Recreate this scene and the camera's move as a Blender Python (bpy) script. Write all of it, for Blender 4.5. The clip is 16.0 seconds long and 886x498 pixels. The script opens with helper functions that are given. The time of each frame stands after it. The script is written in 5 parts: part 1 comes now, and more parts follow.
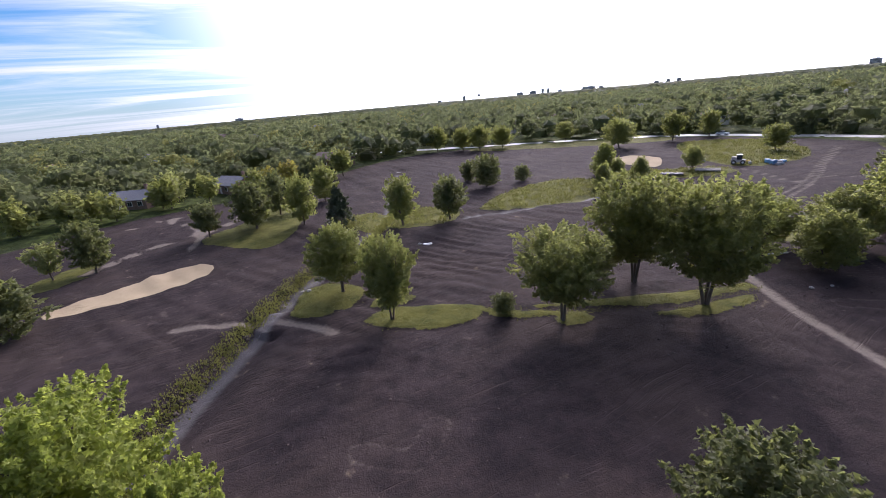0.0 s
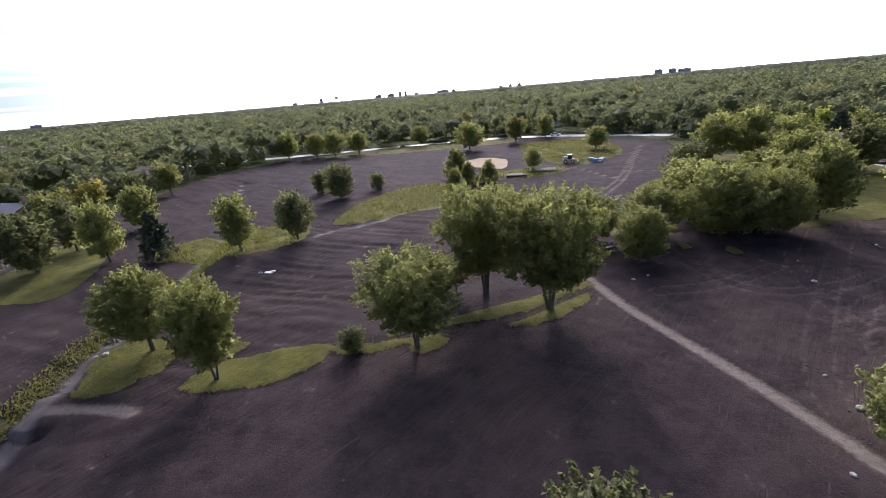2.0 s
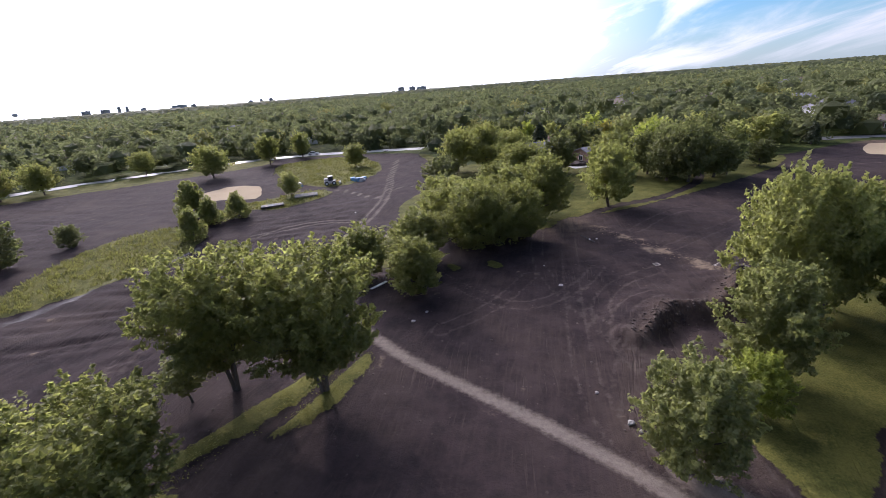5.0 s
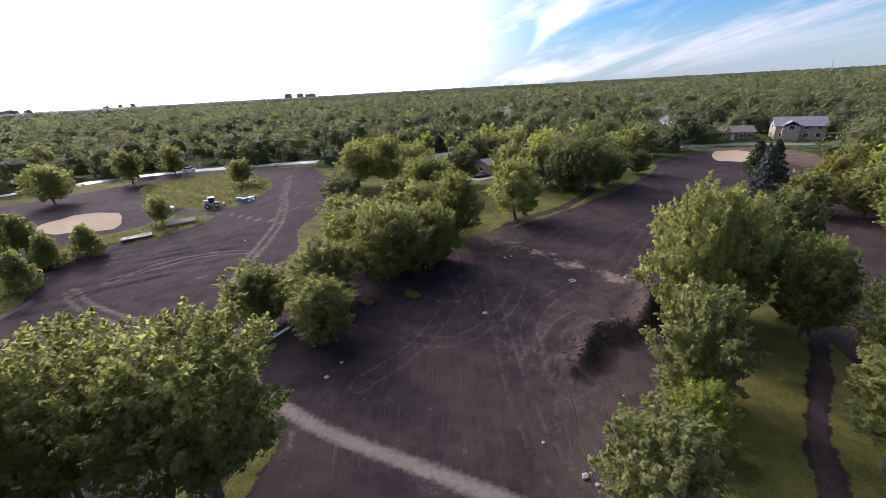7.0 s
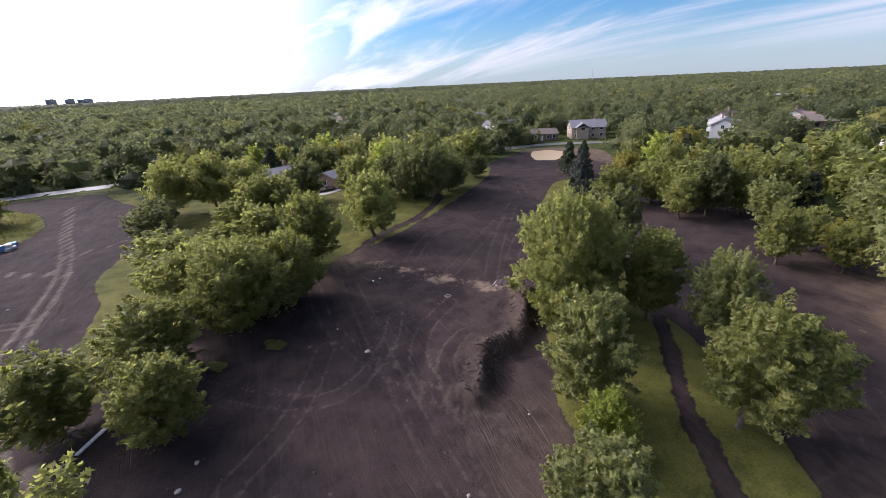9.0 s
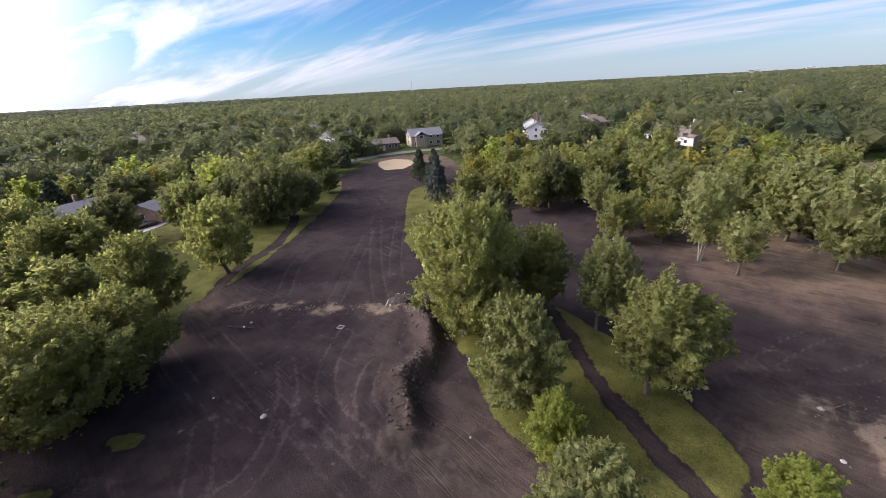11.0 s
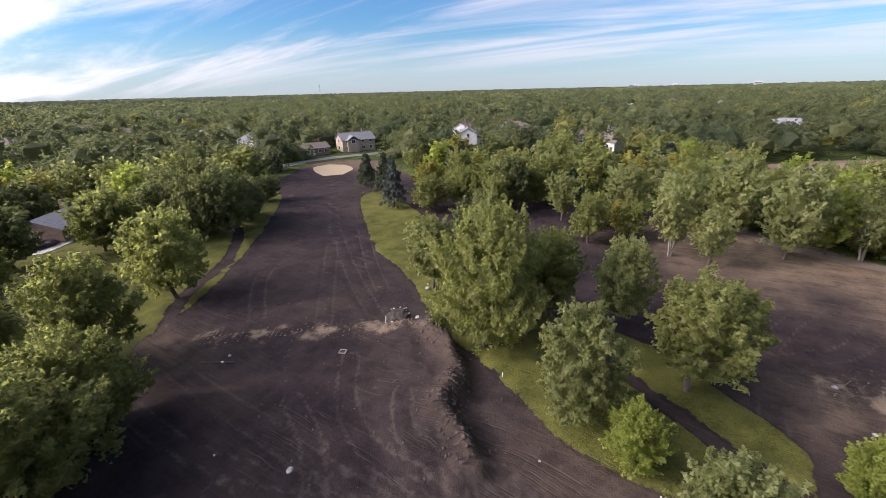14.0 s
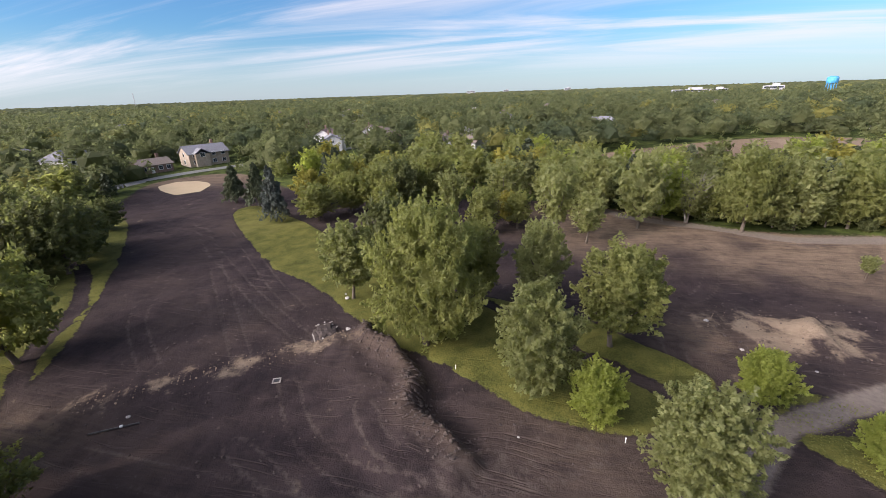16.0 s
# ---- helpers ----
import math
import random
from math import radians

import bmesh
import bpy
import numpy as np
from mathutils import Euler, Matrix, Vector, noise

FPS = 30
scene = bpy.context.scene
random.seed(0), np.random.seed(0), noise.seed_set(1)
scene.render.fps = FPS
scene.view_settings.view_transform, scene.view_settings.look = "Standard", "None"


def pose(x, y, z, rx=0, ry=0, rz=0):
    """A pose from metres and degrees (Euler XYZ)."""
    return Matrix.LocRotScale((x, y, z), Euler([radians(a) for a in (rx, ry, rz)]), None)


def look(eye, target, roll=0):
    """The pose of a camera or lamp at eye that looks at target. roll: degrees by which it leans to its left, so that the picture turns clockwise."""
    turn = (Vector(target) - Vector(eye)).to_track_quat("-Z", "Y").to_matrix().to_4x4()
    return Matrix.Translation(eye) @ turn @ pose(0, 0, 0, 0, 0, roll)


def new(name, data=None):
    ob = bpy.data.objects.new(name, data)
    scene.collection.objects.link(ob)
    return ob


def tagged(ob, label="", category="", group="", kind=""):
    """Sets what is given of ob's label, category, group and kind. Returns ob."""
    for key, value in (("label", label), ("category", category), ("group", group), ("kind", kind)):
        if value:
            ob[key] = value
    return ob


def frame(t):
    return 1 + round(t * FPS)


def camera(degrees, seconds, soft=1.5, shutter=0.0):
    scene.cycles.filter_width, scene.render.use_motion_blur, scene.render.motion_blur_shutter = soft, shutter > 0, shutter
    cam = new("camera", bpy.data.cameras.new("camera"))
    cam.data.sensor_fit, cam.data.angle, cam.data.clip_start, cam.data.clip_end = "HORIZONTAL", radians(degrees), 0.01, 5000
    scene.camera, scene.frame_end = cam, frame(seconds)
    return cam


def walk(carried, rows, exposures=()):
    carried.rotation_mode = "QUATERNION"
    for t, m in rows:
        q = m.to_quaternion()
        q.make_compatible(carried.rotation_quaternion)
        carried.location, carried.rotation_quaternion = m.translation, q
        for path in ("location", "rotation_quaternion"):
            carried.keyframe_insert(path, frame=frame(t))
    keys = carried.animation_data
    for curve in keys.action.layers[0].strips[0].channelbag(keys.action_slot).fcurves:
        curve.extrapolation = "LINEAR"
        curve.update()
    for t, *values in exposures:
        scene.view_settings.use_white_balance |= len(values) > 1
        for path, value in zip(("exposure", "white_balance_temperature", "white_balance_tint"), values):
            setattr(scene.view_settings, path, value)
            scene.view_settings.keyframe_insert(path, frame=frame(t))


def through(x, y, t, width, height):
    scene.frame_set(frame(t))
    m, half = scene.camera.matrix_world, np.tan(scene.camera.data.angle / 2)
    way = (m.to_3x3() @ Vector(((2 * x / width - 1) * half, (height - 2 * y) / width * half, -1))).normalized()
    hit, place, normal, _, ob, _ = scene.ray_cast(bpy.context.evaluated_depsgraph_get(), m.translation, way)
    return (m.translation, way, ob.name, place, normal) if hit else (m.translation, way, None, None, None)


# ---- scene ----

# ---------------------------------------------------------------- camera
cam = camera(93.29, 16.0, soft=0.85)
PATH = (  # seconds, eye, yaw to the left, pitch up, roll
    (0.0, 6.79, -20.96, 22.27, 63.49, -19.44, -5.23),
    (0.5, 6.18, -19.58, 22.38, 60.42, -19.76, -5.18),
    (1.0, 5.75, -18.34, 22.47, 55.97, -19.92, -5.31),
    (1.5, 5.26, -16.94, 22.58, 50.86, -20.21, -5.21),
    (2.0, 4.74, -15.31, 22.67, 45.42, -20.63, -4.96),
    (2.5, 4.54, -14.19, 22.85, 39.20, -20.92, -4.82),
    (3.0, 3.95, -12.47, 22.85, 33.25, -20.93, -4.94),
    (3.5, 3.62, -10.68, 22.78, 28.22, -20.90, -4.73),
    (4.0, 3.20, -8.74, 22.88, 23.41, -21.09, -4.82),
    (4.5, 2.62, -6.93, 23.02, 18.66, -21.25, -4.62),
    (7.0, 0.00, 0.00, 24.00, 0.16, -21.07, -3.19),
    (7.5, -0.39, 1.28, 24.26, -3.84, -21.23, -2.98),
    (8.0, -0.79, 2.64, 24.51, -8.85, -21.41, -2.89),
    (8.5, -1.23, 4.00, 24.65, -15.03, -21.50, -2.72),
    (9.0, -1.83, 5.27, 24.85, -22.33, -21.53, -2.71),
    (9.5, -2.38, 6.34, 24.95, -29.75, -21.42, -3.19),
    (10.0, -2.89, 7.52, 24.92, -36.43, -21.33, -3.53),
    (12.5, -5.90, 16.15, 24.38, -49.37, -21.02, -1.72),
    (13.0, -6.49, 17.73, 24.32, -50.92, -21.03, -1.39),
    (13.5, -7.06, 19.20, 24.23, -53.40, -21.00, -0.98),
    (14.0, -7.81, 20.41, 24.22, -56.85, -20.88, -1.42),
    (14.5, -8.41, 21.72, 24.15, -61.38, -20.73, -1.85),
    (15.0, -9.07, 23.03, 24.11, -66.28, -20.73, -1.82),
    (15.5, -9.65, 24.53, 23.89, -71.45, -20.68, -2.18),
    (16.0, -10.14, 26.26, 23.58, -76.25, -20.55, -1.95),
)


def flight_pose(x, y, z, yaw, pitch, roll):
    a, p = radians(yaw), radians(pitch)
    ahead = Vector((-math.sin(a) * math.cos(p), math.cos(a) * math.cos(p), math.sin(p)))
    return look((x, y, z), Vector((x, y, z)) + ahead * 10, roll)


EXPOSURES = ((0.0, 0.0, 5930, 30), (4.5, 0.0, 5950, 30), (10.0, 0.08, 6150, 29), (13.0, 0.12, 6280, 28), (16.0, 0.14, 6400, 25))
walk(cam, [(t, flight_pose(*rest)) for t, *rest in PATH], EXPOSURES)

# ---------------------------------------------------------------- light
SUN_YAW, SUN_UP = 40.0, 26.0
SUN_DIR = Vector((-math.sin(radians(SUN_YAW)) * math.cos(radians(SUN_UP)),
                  math.cos(radians(SUN_YAW)) * math.cos(radians(SUN_UP)), math.sin(radians(SUN_UP))))
lamp = bpy.data.lights.new("sun", "SUN")
lamp.energy, lamp.angle, lamp.color = 2.65, radians(1.2), (1.0, 0.89, 0.72)
sun = new("sun", lamp)
sun.matrix_world = look(SUN_DIR * 400, (0, 0, 0))


class Nodes:
    """Short hand for node trees."""

    def __init__(self, tree):
        self.tree = tree
        tree.nodes.clear()

    def add(self, kind, **values):
        n = self.tree.nodes.new(kind)
        for k, v in values.items():
            setattr(n, k, v)
        return n

    def put(self, n, key, value):
        s = n.inputs[key]
        if isinstance(value, bpy.types.NodeSocket):
            self.tree.links.new(value, s)
        else:
            s.default_value = value

    def math(self, op, a, b=0.0, c=0.0, clamp=False):
        n = self.add("ShaderNodeMath", operation=op, use_clamp=clamp)
        for i, v in enumerate((a, b, c)):
            self.put(n, i, v)
        return n.outputs[0]

    def vmath(self, op, a, b=(0, 0, 0), out=0):
        n = self.add("ShaderNodeVectorMath", operation=op)
        self.put(n, 0, a)
        self.put(n, 1, b)
        return n.outputs[out]

    def noise(self, where, scale, detail=3.0, rough=0.55, dist=0.0):
        n = self.add("ShaderNodeTexNoise")
        self.put(n, "Vector", where)
        for k, v in (("Scale", scale), ("Detail", detail), ("Roughness", rough), ("Distortion", dist)):
            self.put(n, k, v)
        return n.outputs[0]

    def ramp(self, x, lo, hi, a=0.0, b=1.0):
        n = self.add("ShaderNodeMapRange", interpolation_type="SMOOTHSTEP", clamp=True)
        for i, v in enumerate((x, lo, hi, a, b)):
            self.put(n, i, v)
        return n.outputs[0]

    def mix(self, f, a, b):
        n = self.add("ShaderNodeMix", data_type="RGBA")
        self.put(n, 0, f)
        for i, v in ((6, a), (7, b)):
            if not isinstance(v, bpy.types.NodeSocket):
                v = (*v[:3], 1.0)
            self.put(n, i, v)
        return n.outputs[2]

    def add_noise_vector(self, where, scale):
        n = self.add("ShaderNodeTexNoise")
        self.put(n, "Vector", where)
        self.put(n, "Scale", scale)
        self.put(n, "Detail", 1.0)
        return n.outputs[1]

    def scaled(self, where, s):
        return self.vmath("MULTIPLY", where, s)


world = bpy.data.worlds.new("sky")
scene.world = world
world.use_nodes = True
W = Nodes(world.node_tree)
sky = W.add("ShaderNodeTexSky", sky_type="NISHITA", sun_disc=False)
sky.sun_elevation, sky.sun_rotation = radians(SUN_UP), radians(-SUN_YAW)
sky.altitude, sky.air_density, sky.dust_density, sky.ozone_density = 100, 1.15, 0.35, 3.0
way = W.add("ShaderNodeTexCoord").outputs["Generated"]
split = W.add("ShaderNodeSeparateXYZ")
W.put(split, 0, way)
up = W.math("MAXIMUM", split.outputs[2], 0.0)
# a flat layer of cirrus, drawn out along the wind
lift = W.math("ADD", up, 0.10)
flat = W.add("ShaderNodeCombineXYZ")
W.put(flat, 0, W.math("DIVIDE", split.outputs[0], lift))
W.put(flat, 1, W.math("DIVIDE", split.outputs[1], lift))
turn = W.add("ShaderNodeMapping")
W.put(turn, "Vector", flat.outputs[0])
W.put(turn, "Rotation", (0, 0, radians(-4)))
W.put(turn, "Scale", (0.62, 0.13, 1.0))
streak = W.noise(turn.outputs[0], 1.5, 8.0, 0.60, 0.7)
broad = W.noise(W.scaled(flat.outputs[0], (0.30, 0.14, 1.0)), 0.9, 2.0)
dot = W.add("ShaderNodeVectorMath", operation="DOT_PRODUCT")
W.put(dot, 0, way)
W.put(dot, 1, tuple(SUN_DIR))
near = W.math("MAXIMUM", dot.outputs["Value"], 0.0)
thick = W.math("ADD", W.math("MULTIPLY", broad, 0.55), W.math("MULTIPLY", near, 0.12))
veil = W.ramp(W.math("ADD", streak, thick), 0.70, 1.02, 0.0, 0.94)
haze = W.math("POWER", near, 6.0)
glow = W.math("MULTIPLY", W.math("POWER", near, 24.0), 60.0)
white = W.math("ADD", W.math("ADD", W.math("ADD", 5.0, W.math("MULTIPLY", W.math("POWER", near, 2.5), 9.0)), W.math("MULTIPLY", haze, 26.0)), glow)
cloud = W.add("ShaderNodeCombineXYZ")
for i, k in enumerate((0.975, 0.99, 0.985)):
    W.put(cloud, i, W.math("MULTIPLY", white, k))
cover = W.math("MAXIMUM", veil, W.ramp(W.math("ADD", near, W.math("MULTIPLY", broad, 0.12)), 0.55, 0.96, 0.0, 0.95))
cover = W.math("MULTIPLY", cover, W.ramp(W.math("ADD", split.outputs[2], W.math("MULTIPLY", near, 0.12)), 0.01, 0.11))
deep = W.vmath("MULTIPLY", sky.outputs[0], (0.33, 0.58, 0.74))
deep = W.mix(W.ramp(split.outputs[2], 0.0, 0.14, 0.55, 0.0), deep, (3.4, 3.9, 4.2))
shade = W.mix(cover, deep, cloud.outputs[0])
back = W.add("ShaderNodeBackground")
W.put(back, "Color", shade)
W.put(back, "Strength", 0.18)
out = W.add("ShaderNodeOutputWorld")
W.tree.links.new(back.outputs[0], out.inputs[0])


# ---------------------------------------------------------------- materials
def material(name):
    m = bpy.data.materials.new(name)
    m.use_nodes = True
    return m, Nodes(m.node_tree)


def finish(m, n, colour, rough=0.9, height=None, depth=0.05, shine=0.2, metal=0.0):
    b = n.add("ShaderNodeBsdfPrincipled")
    if not isinstance(colour, bpy.types.NodeSocket):
        colour = (*colour[:3], 1.0)
    n.put(b, "Base Color", colour)
    n.put(b, "Roughness", rough)
    n.put(b, "Metallic", metal)
    n.put(b, "Specular IOR Level", shine)
    if height is not None:
        u = n.add("ShaderNodeBump")
        n.put(u, "Height", height)
        n.put(u, "Distance", depth)
        n.put(u, "Strength", 1.0)
        n.tree.links.new(u.outputs[0], b.inputs["Normal"])
    o = n.add("ShaderNodeOutputMaterial")
    n.tree.links.new(b.outputs[0], o.inputs[0])
    return m


def place_of(n):
    return n.add("ShaderNodeNewGeometry").outputs["Position"]


def leaf_material(name, dark, light, through=0.35):
    """Leaves: grain from leaf to leaf and a drift from tree to tree; light passes through them."""
    m, n = material(name)
    g = n.add("ShaderNodeNewGeometry")
    isl = g.outputs["Random Per Island"]
    tree = n.add("ShaderNodeObjectInfo").outputs["Random"]
    patch = n.noise(g.outputs["Position"], 0.8, 2.0)
    mixf = n.math("ADD", n.math("MULTIPLY", isl, 0.5), n.math("MULTIPLY", patch, 0.6))
    mixf = n.math("ADD", mixf, n.math("MULTIPLY", n.math("SUBTRACT", tree, 0.5), 0.5), clamp=True)
    col = n.mix(mixf, dark, light)
    b = n.add("ShaderNodeBsdfPrincipled")
    n.put(b, "Base Color", col)
    n.put(b, "Roughness", 0.62)
    n.put(b, "Specular IOR Level", 0.25)
    tr = n.add("ShaderNodeBsdfTranslucent")
    n.put(tr, "Color", n.mix(0.75, col, (light[0] * 1.7, light[1] * 1.75, light[2] * 1.2)))
    ms = n.add("ShaderNodeMixShader")
    n.put(ms, 0, through)
    n.tree.links.new(b.outputs[0], ms.inputs[1])
    n.tree.links.new(tr.outputs[0], ms.inputs[2])
    o = n.add("ShaderNodeOutputMaterial")
    n.tree.links.new(ms.outputs[0], o.inputs[0])
    return m


LEAF = leaf_material("broad_leaves", (0.102, 0.111, 0.038), (0.226, 0.236, 0.084), 0.60)
LEAF_BRIGHT = leaf_material("young_leaves", (0.128, 0.150, 0.033), (0.258, 0.290, 0.066), 0.58)
LEAF_SILVER = leaf_material("silver_leaves", (0.114, 0.124, 0.050), (0.240, 0.252, 0.104), 0.56)
LEAF_DARK = leaf_material("dark_leaves", (0.064, 0.072, 0.031), (0.148, 0.160, 0.064), 0.52)
LEAF_PURPLE = leaf_material("purple_leaves", (0.022, 0.016, 0.018), (0.060, 0.036, 0.036), 0.2)
NEEDLE = leaf_material("needles", (0.032, 0.042, 0.024), (0.084, 0.100, 0.052), 0.18)
NEEDLE_BLUE = leaf_material("blue_needles", (0.038, 0.048, 0.044), (0.092, 0.106, 0.090), 0.18)
LEAF_YELLOW = leaf_material("yellowing_leaves", (0.125, 0.120, 0.024), (0.280, 0.250, 0.055), 0.42)
WEED = leaf_material("weeds", (0.050, 0.056, 0.019), (0.150, 0.148, 0.050), 0.40)

m, n = material("bark")
p = place_of(n)
grain = n.noise(n.scaled(p, (9, 9, 1.6)), 1.0, 4.0)
BARK = finish(m, n, n.mix(grain, (0.05, 0.04, 0.032), (0.16, 0.13, 0.10)), 0.95, grain, 0.04)
m, n = material("pale_bark")
p = place_of(n)
grain = n.noise(n.scaled(p, (5, 5, 1.6)), 1.0, 4.0)
BARK_PALE = finish(m, n, n.mix(grain, (0.13, 0.115, 0.09), (0.30, 0.275, 0.23)), 0.9, grain, 0.03)


# far canopy: tops seen from afar
def canopy_material():
    m, n = material("far_canopy")
    p = place_of(n)
    isl = n.add("ShaderNodeNewGeometry").outputs["Random Per Island"]
    tint = n.add("ShaderNodeAttribute", attribute_name="tint").outputs["Fac"]
    fine = n.noise(p, 1.4, 5.0, 0.75)
    mid = n.noise(p, 0.03, 3.0, 0.6)
    f = n.math("ADD", n.math("MULTIPLY", isl, 0.26), n.math("ADD", n.math("MULTIPLY", tint, 0.42), n.math("MULTIPLY", n.ramp(mid, 0.3, 0.7), 0.32)), clamp=True)
    col = n.mix(f, (0.050, 0.060, 0.031), (0.178, 0.193, 0.080))
    col = n.mix(n.ramp(n.math("FRACT", n.math("MULTIPLY", tint, 7.31)), 0.80, 0.86, 0.0, 0.7), col, (0.055, 0.078, 0.046))
    col = n.mix(n.ramp(n.math("FRACT", n.math("MULTIPLY", tint, 13.7)), 0.93, 0.97, 0.0, 0.75), col, (0.27, 0.25, 0.06))
    finish(m, n, col, 0.75, fine, 0.8, 0.12)
    o = next(q for q in m.node_tree.nodes if q.type == "OUTPUT_MATERIAL")
    b = next(q for q in m.node_tree.nodes if q.type == "BSDF_PRINCIPLED")
    tr = n.add("ShaderNodeBsdfTranslucent")
    n.put(tr, "Color", n.mix(0.6, col, (0.27, 0.305, 0.115)))
    ms = n.add("ShaderNodeMixShader")
    n.put(ms, 0, 0.42)
    n.tree.links.new(b.outputs[0], ms.inputs[1])
    n.tree.links.new(tr.outputs[0], ms.inputs[2])
    n.tree.links.new(ms.outputs[0], o.inputs[0])
    return m


CANOPY = canopy_material()

# ---------------------------------------------------------------- plan of the ground
def spline(points, step=0.8, closed=False):
    """A smooth line through a few points, as an array."""
    pts = np.array(points, float)
    k = len(pts)
    out = []
    for i in range(k if closed else k - 1):
        if closed:
            a, b, c, d = (pts[(i + j) % k] for j in (-1, 0, 1, 2))
        else:
            a, b, c, d = pts[max(i - 1, 0)], pts[i], pts[i + 1], pts[min(i + 2, k - 1)]
        n = max(2, int(np.linalg.norm(c - b) / step))
        for s in np.arange(n) / n:
            out.append(0.5 * ((2 * b) + (c - a) * s + (2 * a - 5 * b + 4 * c - d) * s**2 + (3 * b - a - 3 * c + d) * s**3))
    if not closed:
        out.append(pts[-1])
    return np.array(out)


def line_distance(xy, line, closed=False):
    """Distance of each point to a line of points."""
    best = np.full(len(xy), 1e9)
    ends = np.roll(line, -1, 0) if closed else line[1:]
    for a, b in zip(line, ends):
        d = b - a
        s = np.clip(((xy - a) @ d) / max(d @ d, 1e-9), 0, 1)
        best = np.minimum(best, ((xy - a - s[:, None] * d) ** 2).sum(1))
    return np.sqrt(best)


def inside(xy, ring):
    x, y = xy.T
    hit = np.zeros(len(xy), bool)
    for (ax, ay), (bx, by) in zip(ring, np.roll(ring, -1, 0)):
        cross = ((ay > y) != (by > y)) & (x < (bx - ax) * (y - ay) / (by - ay + 1e-12) + ax)
        hit ^= cross
    return hit


def ring_distance(xy, ring):
    """Signed: positive inside."""
    d = line_distance(xy, ring, True)
    return np.where(inside(xy, ring), d, -d)


PROPERTY = [(-30, -75), (-70, -76), (-106, -68), (-124, -44), (-130, -20), (-142, 5), (-168, 45), (-166, 80), (-128, 128), (-92, 150),
            (-45, 150), (-28, 124), (-10, 122), (35, 114), (62, 124), (95, 144), (112, 128), (92, 95), (80, 70), (84, 40),
            (82, 16), (67, -8), (66, -35), (60, -75)]
FIELD_EAST = [(128, 6), (150, 12), (172, -10), (205, -60), (205, -100), (170, -105), (150, -70), (128, -25)]
TURF = {
    "strip_west": [(-9, 62), (-3, 61.5), (3.2, 63), (5.4, 67.9), (14.4, 72.3), (35.7, 89.2), (56, 110), (62, 124), (35, 116),
                   (0, 126), (-22, 126), (-30, 118), (-25, 95), (-28, 78), (-21, 62)],
    "strip_margin": [(-25, 45), (-21.5, 46), (-19, 58), (-21, 64), (-25, 70), (-24, 56)],
    "scrap_trees": [(-5.4, 48.1), (-4.5, 48.1), (-3.4, 46.9), (-3.4, 46.1), (-4.2, 46.0), (-5.2, 46.9)],
    "scrap_verge": [(-10.9, 46.9), (-10.2, 47.0), (-9.1, 45.9), (-9.0, 45.0), (-9.6, 44.9), (-10.6, 45.7)],
    "scrap_lane": [(-20.7, 47.3), (-20.5, 48.4), (-19.5, 47.0), (-19.0, 45.1), (-19.1, 44.1), (-19.9, 44.9)],
    "strip_east": [(15.5, 21), (17.7, 28.9), (22, 35.3), (25.5, 42.7), (33.2, 52.5), (42.6, 67.7), (66, 92), (74, 88), (66, 78), (55, 63), (44, 47),
                   (37, 36), (33.5, 26.3), (32.4, 21.4), (28.6, 16.6), (24, 11.5), (18, 13)],
    "mound": [(-34.5, -11), (-35.6, -7.4), (-33, -3.2), (-29.2, 1.4), (-27.3, -1.5), (-27.9, -4.4), (-30.9, -9)],
    "canal_lawn": [(-41.4, -17.5), (-49.6, -14.4), (-47, -10.5), (-42.6, -8.2), (-38.4, -12.4)],
    "lawn_small": [(-37.6, -9.0), (-39.5, -6.0), (-36.5, -3.4), (-35.8, -6.2)],
    "lane_lawn_far": [(-28.6, 1.0), (-26, 6.2), (-23.3, 11.4), (-18.6, 20.5), (-15.4, 28.5), (-14.2, 26.6), (-17, 18.6), (-20.5, 11.4), (-25.0, 2.4)],
    "lane_lawn_near": [(-17.2, 14.6), (-16.4, 19), (-14.9, 25.0), (-12.9, 24.2), (-14.2, 18.0)],
    "lane_tuft": [(-22.6, 5.6), (-22.4, 8.2), (-20.4, 9.0), (-20.6, 6)],
    "rough_meadow": [(-66, 25), (-74, 36), (-78, 52), (-70, 62), (-60, 57), (-57, 46), (-60, 34)],
    "rough_west": [(-76, -4), (-82, 4), (-74, 22), (-63, 17), (-66, 6)],
    "tree_lawn_west": [(-72, -16), (-84, -9), (-98, -4), (-108, -10), (-96, -20), (-88, -28), (-80, -24)],
    "lawn_far_west": [(-75, -50), (-79, -44), (-86, -42), (-88, -46), (-80, -53)],
    "meadow_far": [(-52, 98), (-72, 104), (-92, 130), (-76, 146), (-58, 136), (-48, 118)],
    "verge_far": [(-62, 74), (-56, 74), (-50, 88), (-58, 92), (-70, 72), (-66, 60)],
    "verge_road": [(-165, 86), (-150, 82), (-118, 112), (-100, 134), (-112, 146), (-140, 120)],
    "corner_far": [(-44, 150), (-32, 126), (-24, 124), (-24, 146)],
    "bush_lawn": [(12, 3), (18, 8), (23, 5), (20, -4), (12, -8), (4, -4)],
}
SAND = {
    "west": [(-64.2, -46), (-67.5, -38.6), (-71.6, -31), (-69.5, -26.2), (-65.0, -26.2), (-61.5, -31.5), (-60.3, -38), (-60.5, -45)],
    "north": [(-89, 87.8), (-87.5, 97.0), (-78, 97.5), (-72, 91.5), (-68.4, 83.3), (-78.6, 81.5)],
    "far": [(85, 131), (92, 138), (99, 134), (96, 124), (86, 118), (81, 121.5)],
}
